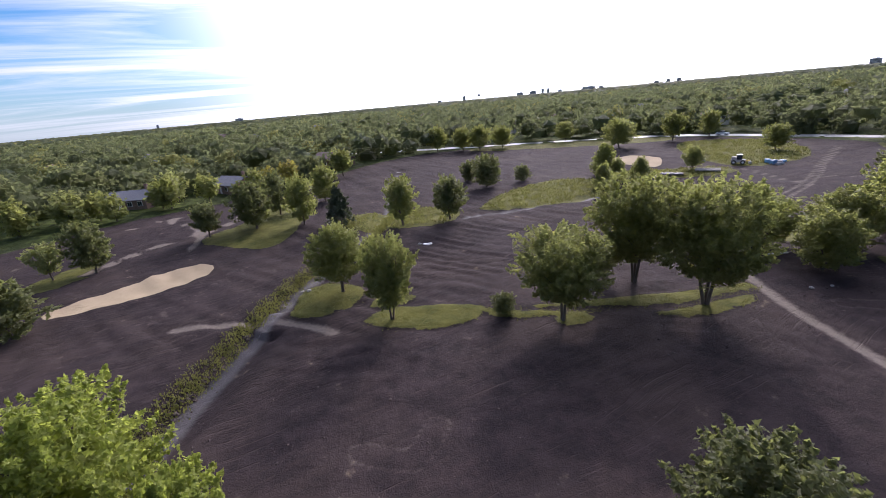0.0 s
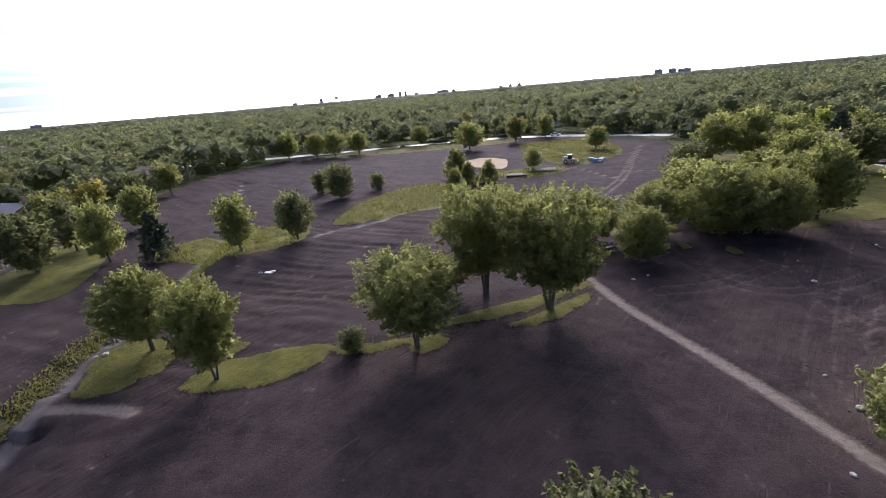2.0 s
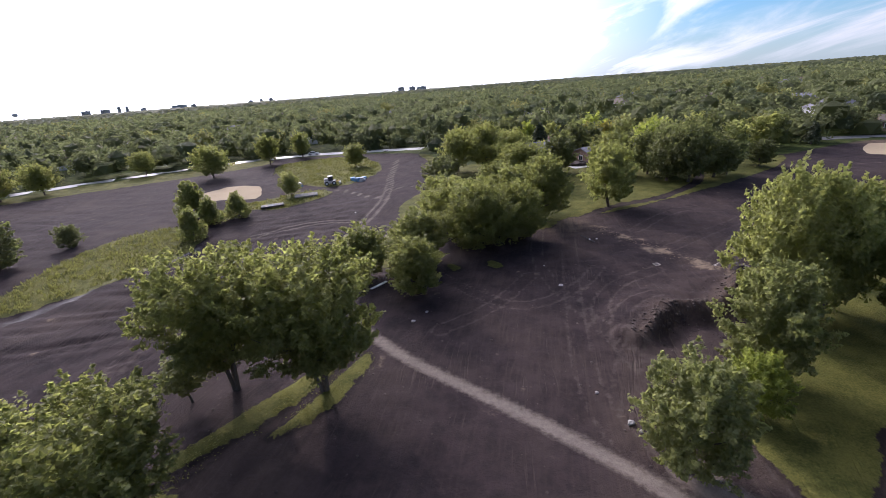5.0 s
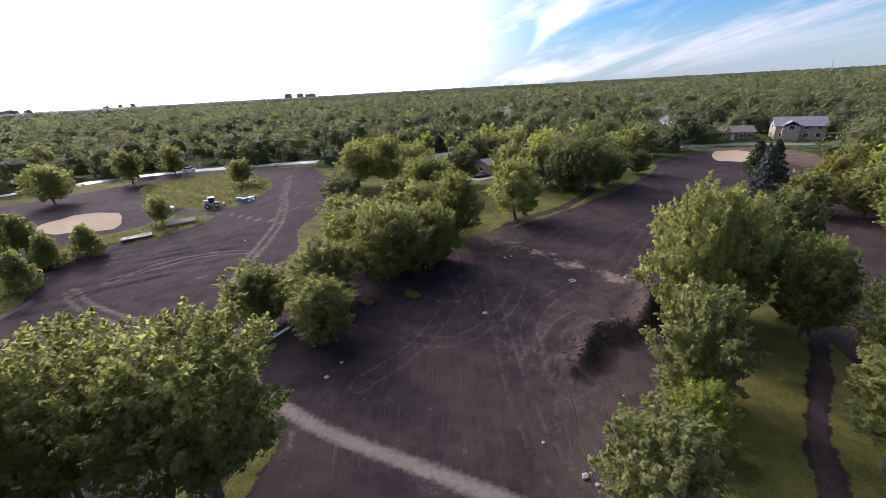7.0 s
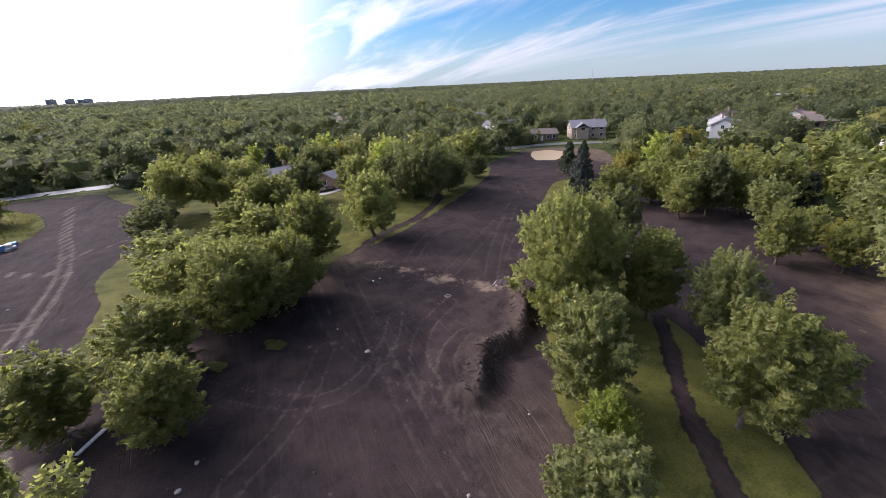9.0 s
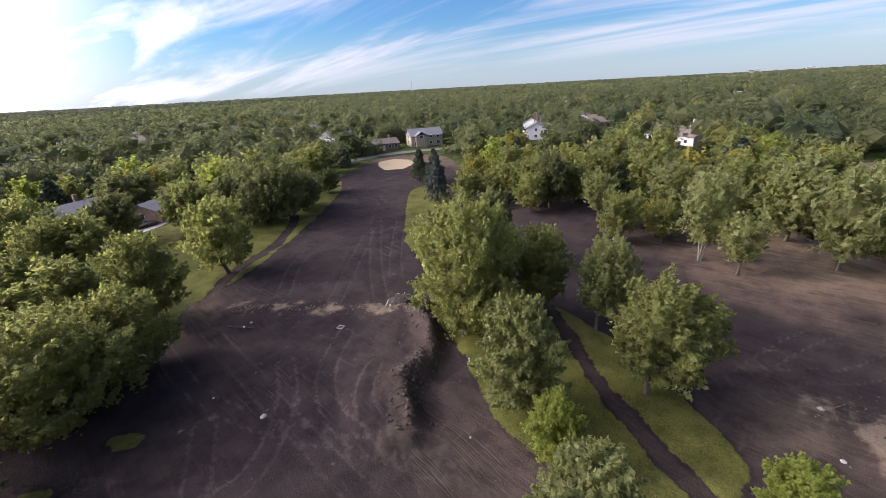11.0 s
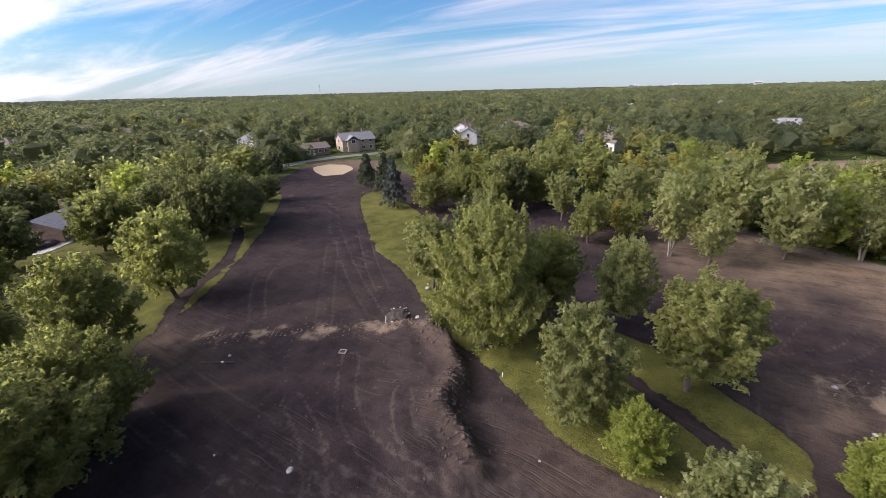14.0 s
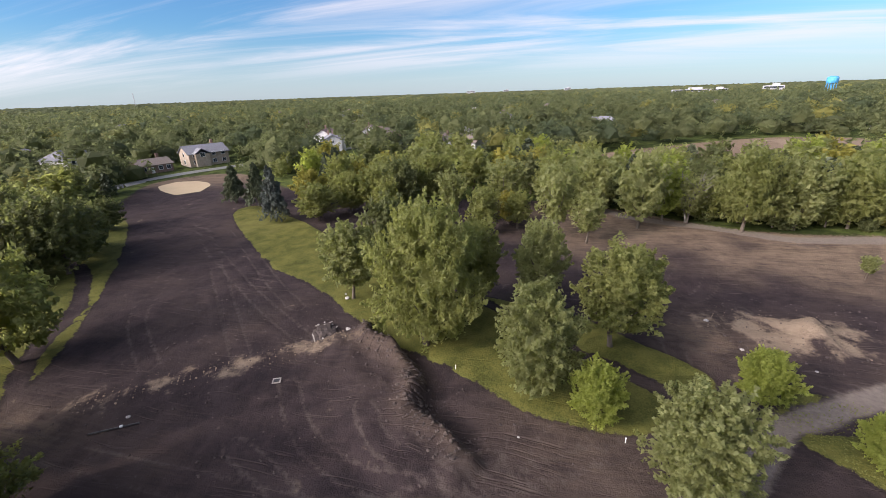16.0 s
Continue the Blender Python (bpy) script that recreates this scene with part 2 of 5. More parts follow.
DUG_SAND = [[(36.6, 9.6), (35.8, 4.0), (36.2, -4), (31.5, -6), (27.2, 1.2), (29.6, 5.4), (31.8, 9.4)],
            [(10.0, 64.6), (14.5, 60), (19.8, 52.8), (24.6, 46), (23, 44), (18.4, 50.4), (13.5, 57), (9.5, 62.5)],
            [(134, -2), (160, 4), (170, -22), (160, -29), (140, -18)],
            [(170, -66), (196, -64), (202, -92), (184, -100), (158, -82)]]
HEAP = (33.0, -0.6)  # heap of sandy spoil
LANES = [  # trodden lanes of pale dry soil: half width, line
    (0.6, [(-21.5, 38), (-18.6, 31.8), (-14.3, 28.0), (-9.6, 24.8), (-4.2, 22.1), (1.0, 19.5), (5.8, 16.9), (9.6, 14.6), (14.6, 11.0), (21, 6)]),

    (0.6, [(-46.2, -30), (-44.2, -24.8), (-41.4, -20.3), (-38.6, -17.2), (-34.4, -14.4)]),
    (1.2, [(-80, -46), (-90, -37), (-97, -24), (-110, -17)]),
    (0.8, [(-92, -60), (-108, -48), (-118, -34), (-122, -18)]),
    (0.7, [(-82, -30), (-92, -28), (-104, -30), (-118, -38)]),
    (1.6, [(82, 18), (75, 11), (70, 3), (67.4, -4), (63, -13), (64, -26), (62, -40)]),
    (1.2, [(11, 16.5), (15.6, 11.8), (19.1, 7.6), (21.9, 2.6), (23.9, -1.1), (28, -9)]),
]
TWIN_LANES = [  # pairs of worn pale wheel lanes: spacing, half width, line
    (1.5, 0.20, [(-53, 54), (-46.5, 48.6), (-34.0, 42.3), (-24, 38.5)]),
    (1.5, 0.22, [(-24, 39), (-27, 45), (-29, 52), (-31, 60), (-32.2, 72), (-33.6, 82), (-37.5, 97), (-42, 111), (-49, 138)]),
    (1.4, 0.16, [(-33.2, 83), (-40, 86.5), (-48, 92), (-56, 96)]),
    (1.4, 0.14, [(-31.6, 66), (-38, 66.5), (-45, 63), (-50, 57)]),
    (1.4, 0.12, [(-36, 92), (-30, 96), (-26, 97)]),
]
RUTS = [  # wheel tracks: spacing, line
    (1.5, [(1.6, 67), (1.2, 52), (3.2, 42), (8.4, 31), (13.5, 21), (16, 14)]),
    (1.6, [(-12, 44), (-5, 38), (0.5, 36), (6, 41), (9, 47)]),
    (1.7, [(12.6, 34), (9.6, 28), (8.6, 23), (10.8, 17)]),
    (1.6, [(14, 39), (10.6, 36), (9.2, 30), (11.2, 24.5), (15.6, 20.6)]),
    (1.7, [(40.5, 17.5), (36, 12.5), (34.6, 8.6), (36.8, 4)]),
    (2.2, [(-53, 54), (-46.5, 48.6), (-34.0, 42.3), (-24, 38.5)]),
    (2.2, [(-29, 52), (-31, 60), (-32.2, 72), (-33.6, 82), (-37.5, 97), (-42, 111), (-49, 138)]),
    (1.8, [(71, 98.6), (51.8, 79.1), (36.3, 62.7), (29, 54)]),
    (1.8, [(59.1, 94.2), (43.3, 78.1), (28.0, 63.0), (18.8, 53.9)]),
    (1.8, [(33.1, 92.9), (25.7, 82.5), (18.2, 78.6), (10.5, 74.5), (7.2, 70.2)]),
    (1.8, [(24.9, 13.2), (30.6, 12.9), (37.1, 10.8), (41.5, 6.2), (52, 2)]),
    (1.7, [(11.6, 28.6), (8.4, 32), (8.2, 37), (11, 42.6), (16, 47)]),
    (1.7, [(10, 27.6), (14, 26.6), (18, 24), (19, 21)]),
    (1.8, [(-47.5, 0.9), (-41.3, 9.2), (-38.7, 16.1), (-36.5, 23.5)]),
    (1.8, [(-44, -2), (-38.6, 6.0), (-35.6, 11.4), (-34.2, 18.0)]),
    (1.8, [(-16.5, -17), (-14.0, -14.2), (-15.9, -11.4)]),
    (1.8, [(-43.0, -28.7), (-41.2, -35.1), (-40.1, -42)]),
    (1.8, [(-58.9, -17.9), (-52, -21), (-46.3, -24.6)]),
    (1.8, [(0.5, 44), (-3, 36), (-8, 30)]),
    (1.9, [(7.6, 76), (6.6, 66), (5.9, 58), (5.6, 46.1), (5.4, 34.2), (5.7, 25.8), (6.6, 20.4), (9.2, 15.4)]),
    (1.8, [(16, 62), (24, 72), (36, 80), (52, 98), (70, 110)]),
    (1.8, [(22, 48), (30, 60), (44, 78), (60, 96), (78, 112)]),
    (1.8, [(36, 22), (30, 13), (27, 6), (24, 0)]),
    (1.8, [(-38, 20), (-44, 36), (-50, 48)]),
    (1.8, [(-60, -24), (-50, -34), (-44, -44)]),
    (1.8, [(-64, -22), (-54, -30), (-50, -44)]),
    (1.8, [(34, 14), (46, 10), (58, 2), (60, -14)]),
    (1.8, [(-40, 86), (-37, 100), (-52, 118), (-64, 132)]),
]
CART_PATH = [(45, 50), (40, 41), (36, 35.2), (32.4, 30.0), (27.7, 24.9), (24.7, 21.2), (22.4, 17.5), (20.4, 14), (19, 9), (19.5, 3)]
CUT_PATHS = [(0.9, [(8.4, 68), (15.1, 75.7), (23.1, 80.6), (30, 88), (34.2, 94.2), (38, 104)]),
             (0.8, [(-4.8, 54.6), (-6.5, 49.3), (-7.8, 43.5), (-8.7, 39.0)]),
             (0.55, [(-36.5, -2.2), (-31.5, 1.6), (-27.6, 3.2), (-24.5, 6.5), (-20, 12.4), (-16.8, 17.4), (-14.2, 27)]),
             (0.9, [(-38.3, -12.5), (-35.6, -12.2), (-31, -11), (-27.4, -5.6), (-25.6, 1)])]
CANAL = [(-12, -40), (-20, -34), (-26.6, -29.9), (-30.8, -27.3), (-37.5, -22.8), (-41.2, -20.2), (-48.4, -15.8), (-56.8, -8.2), (-64.3, -2), (-76, 7), (-88, 13), (-112, 24), (-140, 37)]
STREAM = [(-63.0, 19.4), (-62.0, 25.5), (-60.0, 31), (-60.2, 37), (-57.2, 45), (-56.6, 51)]
RIDGE = [(25.5, 43.5), (23.0, 42.6), (21.2, 38.6), (17.8, 36.0), (14.6, 35.6), (12.8, 32.8), (10.8, 30.2)]
FILL = [(25.5, 43.9), (23.5, 41), (21.2, 37.8), (17.6, 35.0), (14.6, 34.4), (12.6, 31.8), (10.4, 29.6), (8.0, 33), (11, 41), (15.5, 47.5), (22, 48)]
TRENCH = [(25.8, 41.6), (23.4, 38.6), (19.6, 34.6), (15.6, 33.4), (13.6, 30.6)]


def field_noise(xy, size, seed):
    """Smooth values between -1 and 1, about size metres across."""
    rng = np.random.default_rng(seed)
    table = rng.uniform(-1, 1, (64, 64))
    g = xy / size
    i = np.floor(g).astype(int)
    f = g - i
    f = f * f * (3 - 2 * f)
    a, b = table[i[:, 0] % 64, i[:, 1] % 64], table[(i[:, 0] + 1) % 64, i[:, 1] % 64]
    c, d = table[i[:, 0] % 64, (i[:, 1] + 1) % 64], table[(i[:, 0] + 1) % 64, (i[:, 1] + 1) % 64]
    return (a * (1 - f[:, 0]) + b * f[:, 0]) * (1 - f[:, 1]) + (c * (1 - f[:, 0]) + d * f[:, 0]) * f[:, 1]


def smooth(x, a, b):
    s = np.clip((x - a) / (b - a), 0, 1)
    return s * s * (3 - 2 * s)


def survey(xy):
    """Height and surface values at many places at once."""
    xy = np.asarray(xy, float)
    near = (np.abs(xy[:, 0] - 10) < 240) & (np.abs(xy[:, 1] - 20) < 240)
    q = xy[near]
    vals = {k: np.full(len(xy), v) for k, v in (("turf", -4.0), ("sand", -4.0), ("dug", -6.0), ("lane", -3.0), ("rut", -1.0), ("soil", -8.0), ("wet", -3.0), ("dry", 0.0), ("height", 0.0))}
    wob = 0.35 * field_noise(q, 1.7, 3) + 0.5 * field_noise(q, 5.0, 4)
    prop = ring_distance(q, spline(PROPERTY, 6, True))
    east = ring_distance(q, spline(FIELD_EAST, 8, True))
    soil = np.maximum(prop, east)
    turf = np.full(len(q), -4.0)
    for ring in TURF.values():
        turf = np.maximum(turf, ring_distance(q, spline(ring, 1.5, True)))
    turf += wob * 0.5
    cart = line_distance(q, spline(CART_PATH, 1.5))
    turf = np.minimum(turf, (cart - 0.8 + 0.2 * wob) * 1.0)
    for half, line in CUT_PATHS:
        turf = np.minimum(turf, line_distance(q, spline(line, 1.0)) - half - 0.25 * wob)
    sand = np.full(len(q), -4.0)
    for ring in SAND.values():
        sand = np.maximum(sand, ring_distance(q, spline(ring, 1.0, True)))
    dug = np.full(len(q), -6.0)
    for ring in DUG_SAND:
        dug = np.maximum(dug, ring_distance(q, spline(ring, 2.0, True)))
    lane = np.full(len(q), -3.0)
    for half, line in LANES:
        lane = np.maximum(lane, half - line_distance(q, spline(line, 1.5)))
    for gauge, half, line in TWIN_LANES:
        lane = np.maximum(lane, half - np.abs(line_distance(q, spline(line, 1.5)) - gauge / 2))
    turf = np.minimum(turf, -lane)
    rut = np.full(len(q), -1.0)
    for gauge, line in RUTS:
        rut = np.maximum(rut, 0.24 - np.abs(line_distance(q, spline(line, 1.2)) - gauge / 2))
    canal = line_distance(q, spline(CANAL, 1.5))
    stream = line_distance(q, spline(STREAM, 1.0))
    wet = np.maximum(0.85 - canal, 0.7 - stream + 0.3 * wob)
    dry = smooth(q[:, 0] + 4 * wob - 0.35 * q[:, 1], 38, 58) * smooth(-q[:, 1], -40, -15) + 0.75 * smooth(q[:, 0] + q[:, 1] * 0.2 + 5 * wob, 110, 125)
    dry = np.maximum(dry, 0.3 * np.exp(-(((q[:, 0] - 15) / 7) ** 2 + ((q[:, 1] - 22) / 8) ** 2)))
    dry = np.maximum(dry, 0.6 * np.exp(-(((q[:, 0] - 6) / 4) ** 2 + ((q[:, 1] - 66) / 6) ** 2)))
    dry = np.maximum(dry, 0.28 * np.exp(-(line_distance(q, spline(RIDGE, 1.0)) / 1.5) ** 2))
    dry = np.maximum(dry, 0.6 * np.exp(-(((q[:, 0] - 31 + wob) / 5) ** 2 + ((q[:, 1] - 9 + wob) / 5) ** 2)))
    for px, py, sx, sy in ((43.5, -3.0, 6.0, 3.0), (52.5, 6.0, 6.5, 3.5), (60, -4, 4.0, 2.5)):  # damp hollows
        dry *= 1 - 0.85 * np.exp(-(((q[:, 0] - px + wob * 2) / sx) ** 2 + ((q[:, 1] - py + wob * 2) / sy) ** 2))
    # relief
    rough = np.where(soil > 0, 1.0, 0.3)
    h = 0.22 * field_noise(q, 26, 5) + 0.10 * field_noise(q, 9, 6)
    clods = 0.05 * field_noise(q, 1.3, 7) + 0.04 * field_noise(q, 0.8, 8)
    bare = rough * smooth(-turf, -0.2, 0.4)
    bend = np.c_[4 * field_noise(q, 17, 41), 4 * field_noise(q, 17, 42)]
    for turned, seed, share in ((36, 43, 0.5), (-34, 44, 0.5), (-66, 45, 1.0)):  # blade and track furrows
        ca, sa = math.cos(radians(turned)), math.sin(radians(turned))
        b = q + bend
        run = np.c_[(b[:, 0] * ca + b[:, 1] * sa) / 1.15, (b[:, 1] * ca - b[:, 0] * sa) / 9.0]
        where = smooth(-q[:, 0], 28, 40) if share == 1.0 else smooth(field_noise(q, 13, seed + 10), 0.0, 0.4)
        h += (0.06 + 0.13 * (share == 1.0)) * field_noise(run, 1.0, seed) * where * bare
    h += clods * bare
    h += 0.13 * smooth(turf, -0.15, 0.2)
    h -= 0.16 * smooth(lane, -0.9, 0.4) * (1 - smooth(-turf, 0.0, 0.3) * 0.3)
    h -= 0.07 * smooth(rut, -0.1, 0.2)
    h -= 0.75 * smooth(-canal, -3.6, -1.0) * (np.hypot(q[:, 0] + 40.8, q[:, 1] + 19.2) > 2.6)
    h -= 0.22 * smooth(-stream, -2.0, -0.4)
    ridge = line_distance(q, spline(RIDGE, 1.0))
    trench = line_distance(q, spline(TRENCH, 1.0))
    lump = 1 + 0.35 * field_noise(q, 1.9, 9) + 0.25 * field_noise(q, 0.9, 12)
    fill = ring_distance(q, spline(FILL, 1.5, True))
    h += 0.75 * lump * smooth(fill, -0.5, 0.5) * smooth(-ridge, -8.5, -1.0)
    rubble = 1 + 0.6 * field_noise(q, 0.9, 31) + 0.5 * field_noise(q, 1.5, 32)
    h += 0.58 * lump * rubble * np.exp(-(ridge / 0.85) ** 2)
    h -= 0.42 * np.exp(-(trench / 1.3) ** 2)
    h += 0.3 * (lump - 0.6) * smooth(dug, -0.8, 1.6)
    heap = np.exp(-(((q[:, 0] - HEAP[0] + 0.5 * wob) / 2.6) ** 2 + ((q[:, 1] - HEAP[1]) / 1.7) ** 2) ** 1.3)
    h += 1.0 * lump * heap
    dug = np.maximum(dug, 3.0 * heap - 1.5)
    h -= 0.25 * smooth(sand, 0.0, 3.0)
    h += 0.3 * np.exp(-((sand + 0.8) / 0.9) ** 2)
    far_out = smooth(-np.maximum(np.abs(q[:, 0] - 10), np.abs(q[:, 1] - 20)), -235, -190)
    h *= far_out
    for k, v in (("turf", turf), ("sand", sand), ("dug", dug), ("lane", lane), ("rut", rut), ("soil", soil), ("wet", wet), ("dry", dry), ("height", h)):
        vals[k][near] = v
    return vals


def height_at(places):
    return survey(np.array(places, float).reshape(-1, 2))["height"]


def graded(lo, hi, step, end_lo, end_hi, grow=1.07, most=260.0):
    """Grid lines: even between lo and hi, wider and wider beyond."""
    mid = list(np.arange(lo, hi, step))
    right, s = [hi], step
    while right[-1] < end_hi:
        s = min(s * grow, most)
        right.append(right[-1] + s)
    left, s = [lo], step
    while left[-1] > end_lo:
        s = min(s * grow, most)
        left.append(left[-1] - s)
    return np.array(left[:0:-1] + mid + right)


def ground_material():
    m, n = material("ground")
    p = place_of(n)

    def val(name):
        return n.add("ShaderNodeAttribute", attribute_name=name).outputs["Fac"]

    edge = n.math("SUBTRACT", n.noise(p, 2.2, 5.0, 0.65), 0.5)
    big = n.noise(p, 0.055, 4.0, 0.6)
    mid = n.noise(p, 0.35, 5.0, 0.62)
    fine = n.noise(p, 2.4, 6.0, 0.7)
    grit = n.noise(p, 9.0, 3.0, 0.7)
    # bulldozer streaks
    sw = n.add("ShaderNodeMapping")
    n.put(sw, "Vector", p)
    n.put(sw, "Rotation", (0, 0, radians(36)))
    n.put(sw, "Scale", (1.5, 0.10, 1.0))
    drag_a = n.noise(sw.outputs[0], 1.0, 5.0, 0.6, 1.6)
    sw = n.add("ShaderNodeMapping")
    n.put(sw, "Vector", p)
    n.put(sw, "Rotation", (0, 0, radians(-34)))
    n.put(sw, "Scale", (1.3, 0.13, 1.0))
    drag_b = n.noise(sw.outputs[0], 1.0, 5.0, 0.6, 1.6)
    pick = n.ramp(n.noise(p, 0.07, 2.0), 0.44, 0.56)
    drag = n.math("ADD", n.math("MULTIPLY", drag_a, n.math("SUBTRACT", 1.0, pick)), n.math("MULTIPLY", drag_b, pick))
    dark = n.mix(n.ramp(mid, 0.36, 0.64), (0.0240, 0.0180, 0.0188), (0.0400, 0.0298, 0.0292))
    blot = n.math("ADD", n.math("MULTIPLY", big, 0.55), n.math("ADD", n.math("MULTIPLY", drag, 0.25), n.math("MULTIPLY", n.noise(p, 0.16, 4.0, 0.65), 0.35)))
    soil = n.mix(n.ramp(blot, 0.52, 0.76), dark, (0.054, 0.040, 0.034))
    soil = n.mix(n.ramp(drag, 0.56, 0.76, 0.0, 0.22), soil, (0.070, 0.054, 0.046))
    soil = n.mix(n.ramp(fine, 0.45, 0.72, 0.0, 0.5), soil, (0.046, 0.035, 0.031))
    # tread marks of tracked machines, fine and in bent sweeps
    tread = None
    for turned, size, seed in ((36, 0.9, 0.0), (-34, 1.1, 40.0), (82, 0.8, 90.0), (8, 1.0, 140.0)):
        tm = n.add("ShaderNodeMapping")
        n.put(tm, "Vector", n.vmath("ADD", p, n.scaled(n.vmath("ADD", n.add_noise_vector(p, 0.05), (seed, seed, 0)), (7.0, 7.0, 0.0))))
        n.put(tm, "Rotation", (0, 0, radians(turned)))
        n.put(tm, "Scale", (4.2 * size, 0.10 * size, 1.0))
        line = n.ramp(n.noise(tm.outputs[0], 1.0, 3.0, 0.6), 0.57, 0.70)
        spot = n.ramp(n.noise(n.vmath("ADD", p, (seed * 3.1, seed, 0)), 0.10, 3.0, 0.6), 0.53, 0.66)
        both = n.math("MULTIPLY", line, spot)
        tread = both if tread is None else n.math("MAXIMUM", tread, both)
    soil = n.mix(n.math("MULTIPLY", tread, 0.62), soil, (0.080, 0.062, 0.053))
    # dozed ridges in the western field: crests coloured paler, troughs darker
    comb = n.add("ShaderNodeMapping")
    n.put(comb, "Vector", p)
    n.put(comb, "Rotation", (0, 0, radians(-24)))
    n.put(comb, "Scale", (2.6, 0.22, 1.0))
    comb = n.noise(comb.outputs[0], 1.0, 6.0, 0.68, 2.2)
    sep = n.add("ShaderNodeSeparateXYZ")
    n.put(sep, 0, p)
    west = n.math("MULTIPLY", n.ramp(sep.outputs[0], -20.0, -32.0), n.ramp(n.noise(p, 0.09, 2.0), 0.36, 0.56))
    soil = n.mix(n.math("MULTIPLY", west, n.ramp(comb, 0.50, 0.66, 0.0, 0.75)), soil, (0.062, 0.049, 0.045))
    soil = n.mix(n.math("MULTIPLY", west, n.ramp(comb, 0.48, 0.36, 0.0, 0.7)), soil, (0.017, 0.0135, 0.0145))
    dry = n.math("MULTIPLY", val("dry"), n.ramp(n.math("ADD", n.math("MULTIPLY", mid, 0.5), n.math("MULTIPLY", drag, 0.5)), 0.36, 0.60, 0.35, 1.0))
    soil = n.mix(dry, soil, n.mix(fine, (0.128, 0.092, 0.062), (0.215, 0.160, 0.106)))
    soil = n.mix(n.ramp(grit, 0.69, 0.80, 0.0, 0.4), soil, (0.17, 0.145, 0.12))
    # rubbed wheel tracks and trodden lanes
    rut = n.ramp(n.math("ADD", val("rut"), n.math("MULTIPLY", edge, 0.7)), -0.02, 0.24, 0.0, 1.0)
    rut = n.math("MULTIPLY", rut, n.ramp(mid, 0.36, 0.62, 0.30, 0.85))
    soil = n.mix(rut, soil, (0.082, 0.065, 0.055))
    lane = n.ramp(n.math("ADD", val("lane"), n.math("MULTIPLY", edge, 0.9)), -0.35, 0.4, 0.0, 0.92)
    soil = n.mix(lane, soil, n.mix(fine, (0.098, 0.080, 0.066), (0.245, 0.208, 0.172)))
    dug = n.ramp(n.math("ADD", val("dug"), n.math("MULTIPLY", n.math("SUBTRACT", mid, 0.60), 14.0)), -1.0, 1.4, 0.0, 0.85)
    soil = n.mix(dug, soil, n.mix(fine, (0.15, 0.110, 0.075), (0.29, 0.225, 0.155)))
    wet = n.ramp(n.math("ADD", val("wet"), n.math("MULTIPLY", edge, 0.8)), -0.5, 0.3, 0.0, 0.85)
    soil = n.mix(wet, soil, (0.095, 0.088, 0.086))
    # lawn
    blade = n.noise(p, 6.0, 4.0, 0.7)
    lawn = n.mix(n.ramp(n.math("ADD", n.math("MULTIPLY", mid, 0.6), n.math("MULTIPLY", blade, 0.5)), 0.38, 0.70), (0.046, 0.052, 0.013), (0.120, 0.118, 0.030))
    lawn = n.mix(n.ramp(big, 0.5, 0.7, 0.0, 0.35), lawn, (0.17, 0.155, 0.05))
    cut = n.math("ADD", val("turf"), n.math("MULTIPLY", edge, 0.8))
    soil = n.mix(n.math("MULTIPLY", n.ramp(cut, -0.45, -0.15), n.ramp(n.noise(p, 0.5, 2.0), 0.35, 0.55, 0.15, 0.5)), soil, (0.014, 0.011, 0.0115))
    turf = n.ramp(n.math("ADD", val("turf"), n.math("ADD", n.math("MULTIPLY", edge, 0.8), n.math("MULTIPLY", n.math("SUBTRACT", mid, 0.5), 1.3))), -0.08, 0.08)
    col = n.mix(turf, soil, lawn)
    sandc = n.mix(n.math("ADD", n.math("MULTIPLY", fine, 0.5), n.math("MULTIPLY", mid, 0.5)), (0.27, 0.212, 0.130), (0.42, 0.338, 0.222))
    col = n.mix(n.ramp(n.math("ADD", val("sand"), n.math("MULTIPLY", edge, 0.3)), -0.05, 0.12), col, sandc)
    # beyond the works: gardens and woods
    beyond = n.mix(n.ramp(n.math("ADD", n.math("MULTIPLY", big, 0.5), n.math("MULTIPLY", mid, 0.5)), 0.42, 0.62), (0.025, 0.035, 0.010), (0.085, 0.105, 0.026))
    col = n.mix(n.ramp(n.math("ADD", val("soil"), n.math("MULTIPLY", edge, 4.0)), -0.3, 0.6), beyond, col)
    bump = n.math("ADD", n.math("MULTIPLY", fine, 0.36), n.math("ADD", n.math("MULTIPLY", grit, 0.25), n.math("ADD", n.math("MULTIPLY", n.math("MULTIPLY", comb, west), 0.9), n.math("MULTIPLY", tread, -0.25))))
    gloss = n.ramp(val("wet"), 0.0, 0.5, 0.92, 0.45)
    return finish(m, n, col, gloss, bump, 0.30, 0.06)


gx, gy = graded(-44, 42, 0.43, -4700, 4700), graded(-32, 68, 0.43, -2600, 4700)
grid = np.stack(np.meshgrid(gx, gy, indexing="ij"), -1).reshape(-1, 2)
vals = survey(grid)
nx, ny = len(gx), len(gy)
idx = np.arange(nx * ny).reshape(nx, ny)
faces = np.stack([idx[:-1, :-1], idx[1:, :-1], idx[1:, 1:], idx[:-1, 1:]], -1).reshape(-1, 4)
me = bpy.data.meshes.new("ground")
me.from_pydata(np.c_[grid, vals["height"]].tolist(), [], faces.tolist())
for key in ("turf", "sand", "dug", "lane", "rut", "soil", "wet", "dry"):
    att = me.attributes.new(key, "FLOAT", "POINT")
    att.data.foreach_set("value", vals[key].astype(np.float32))
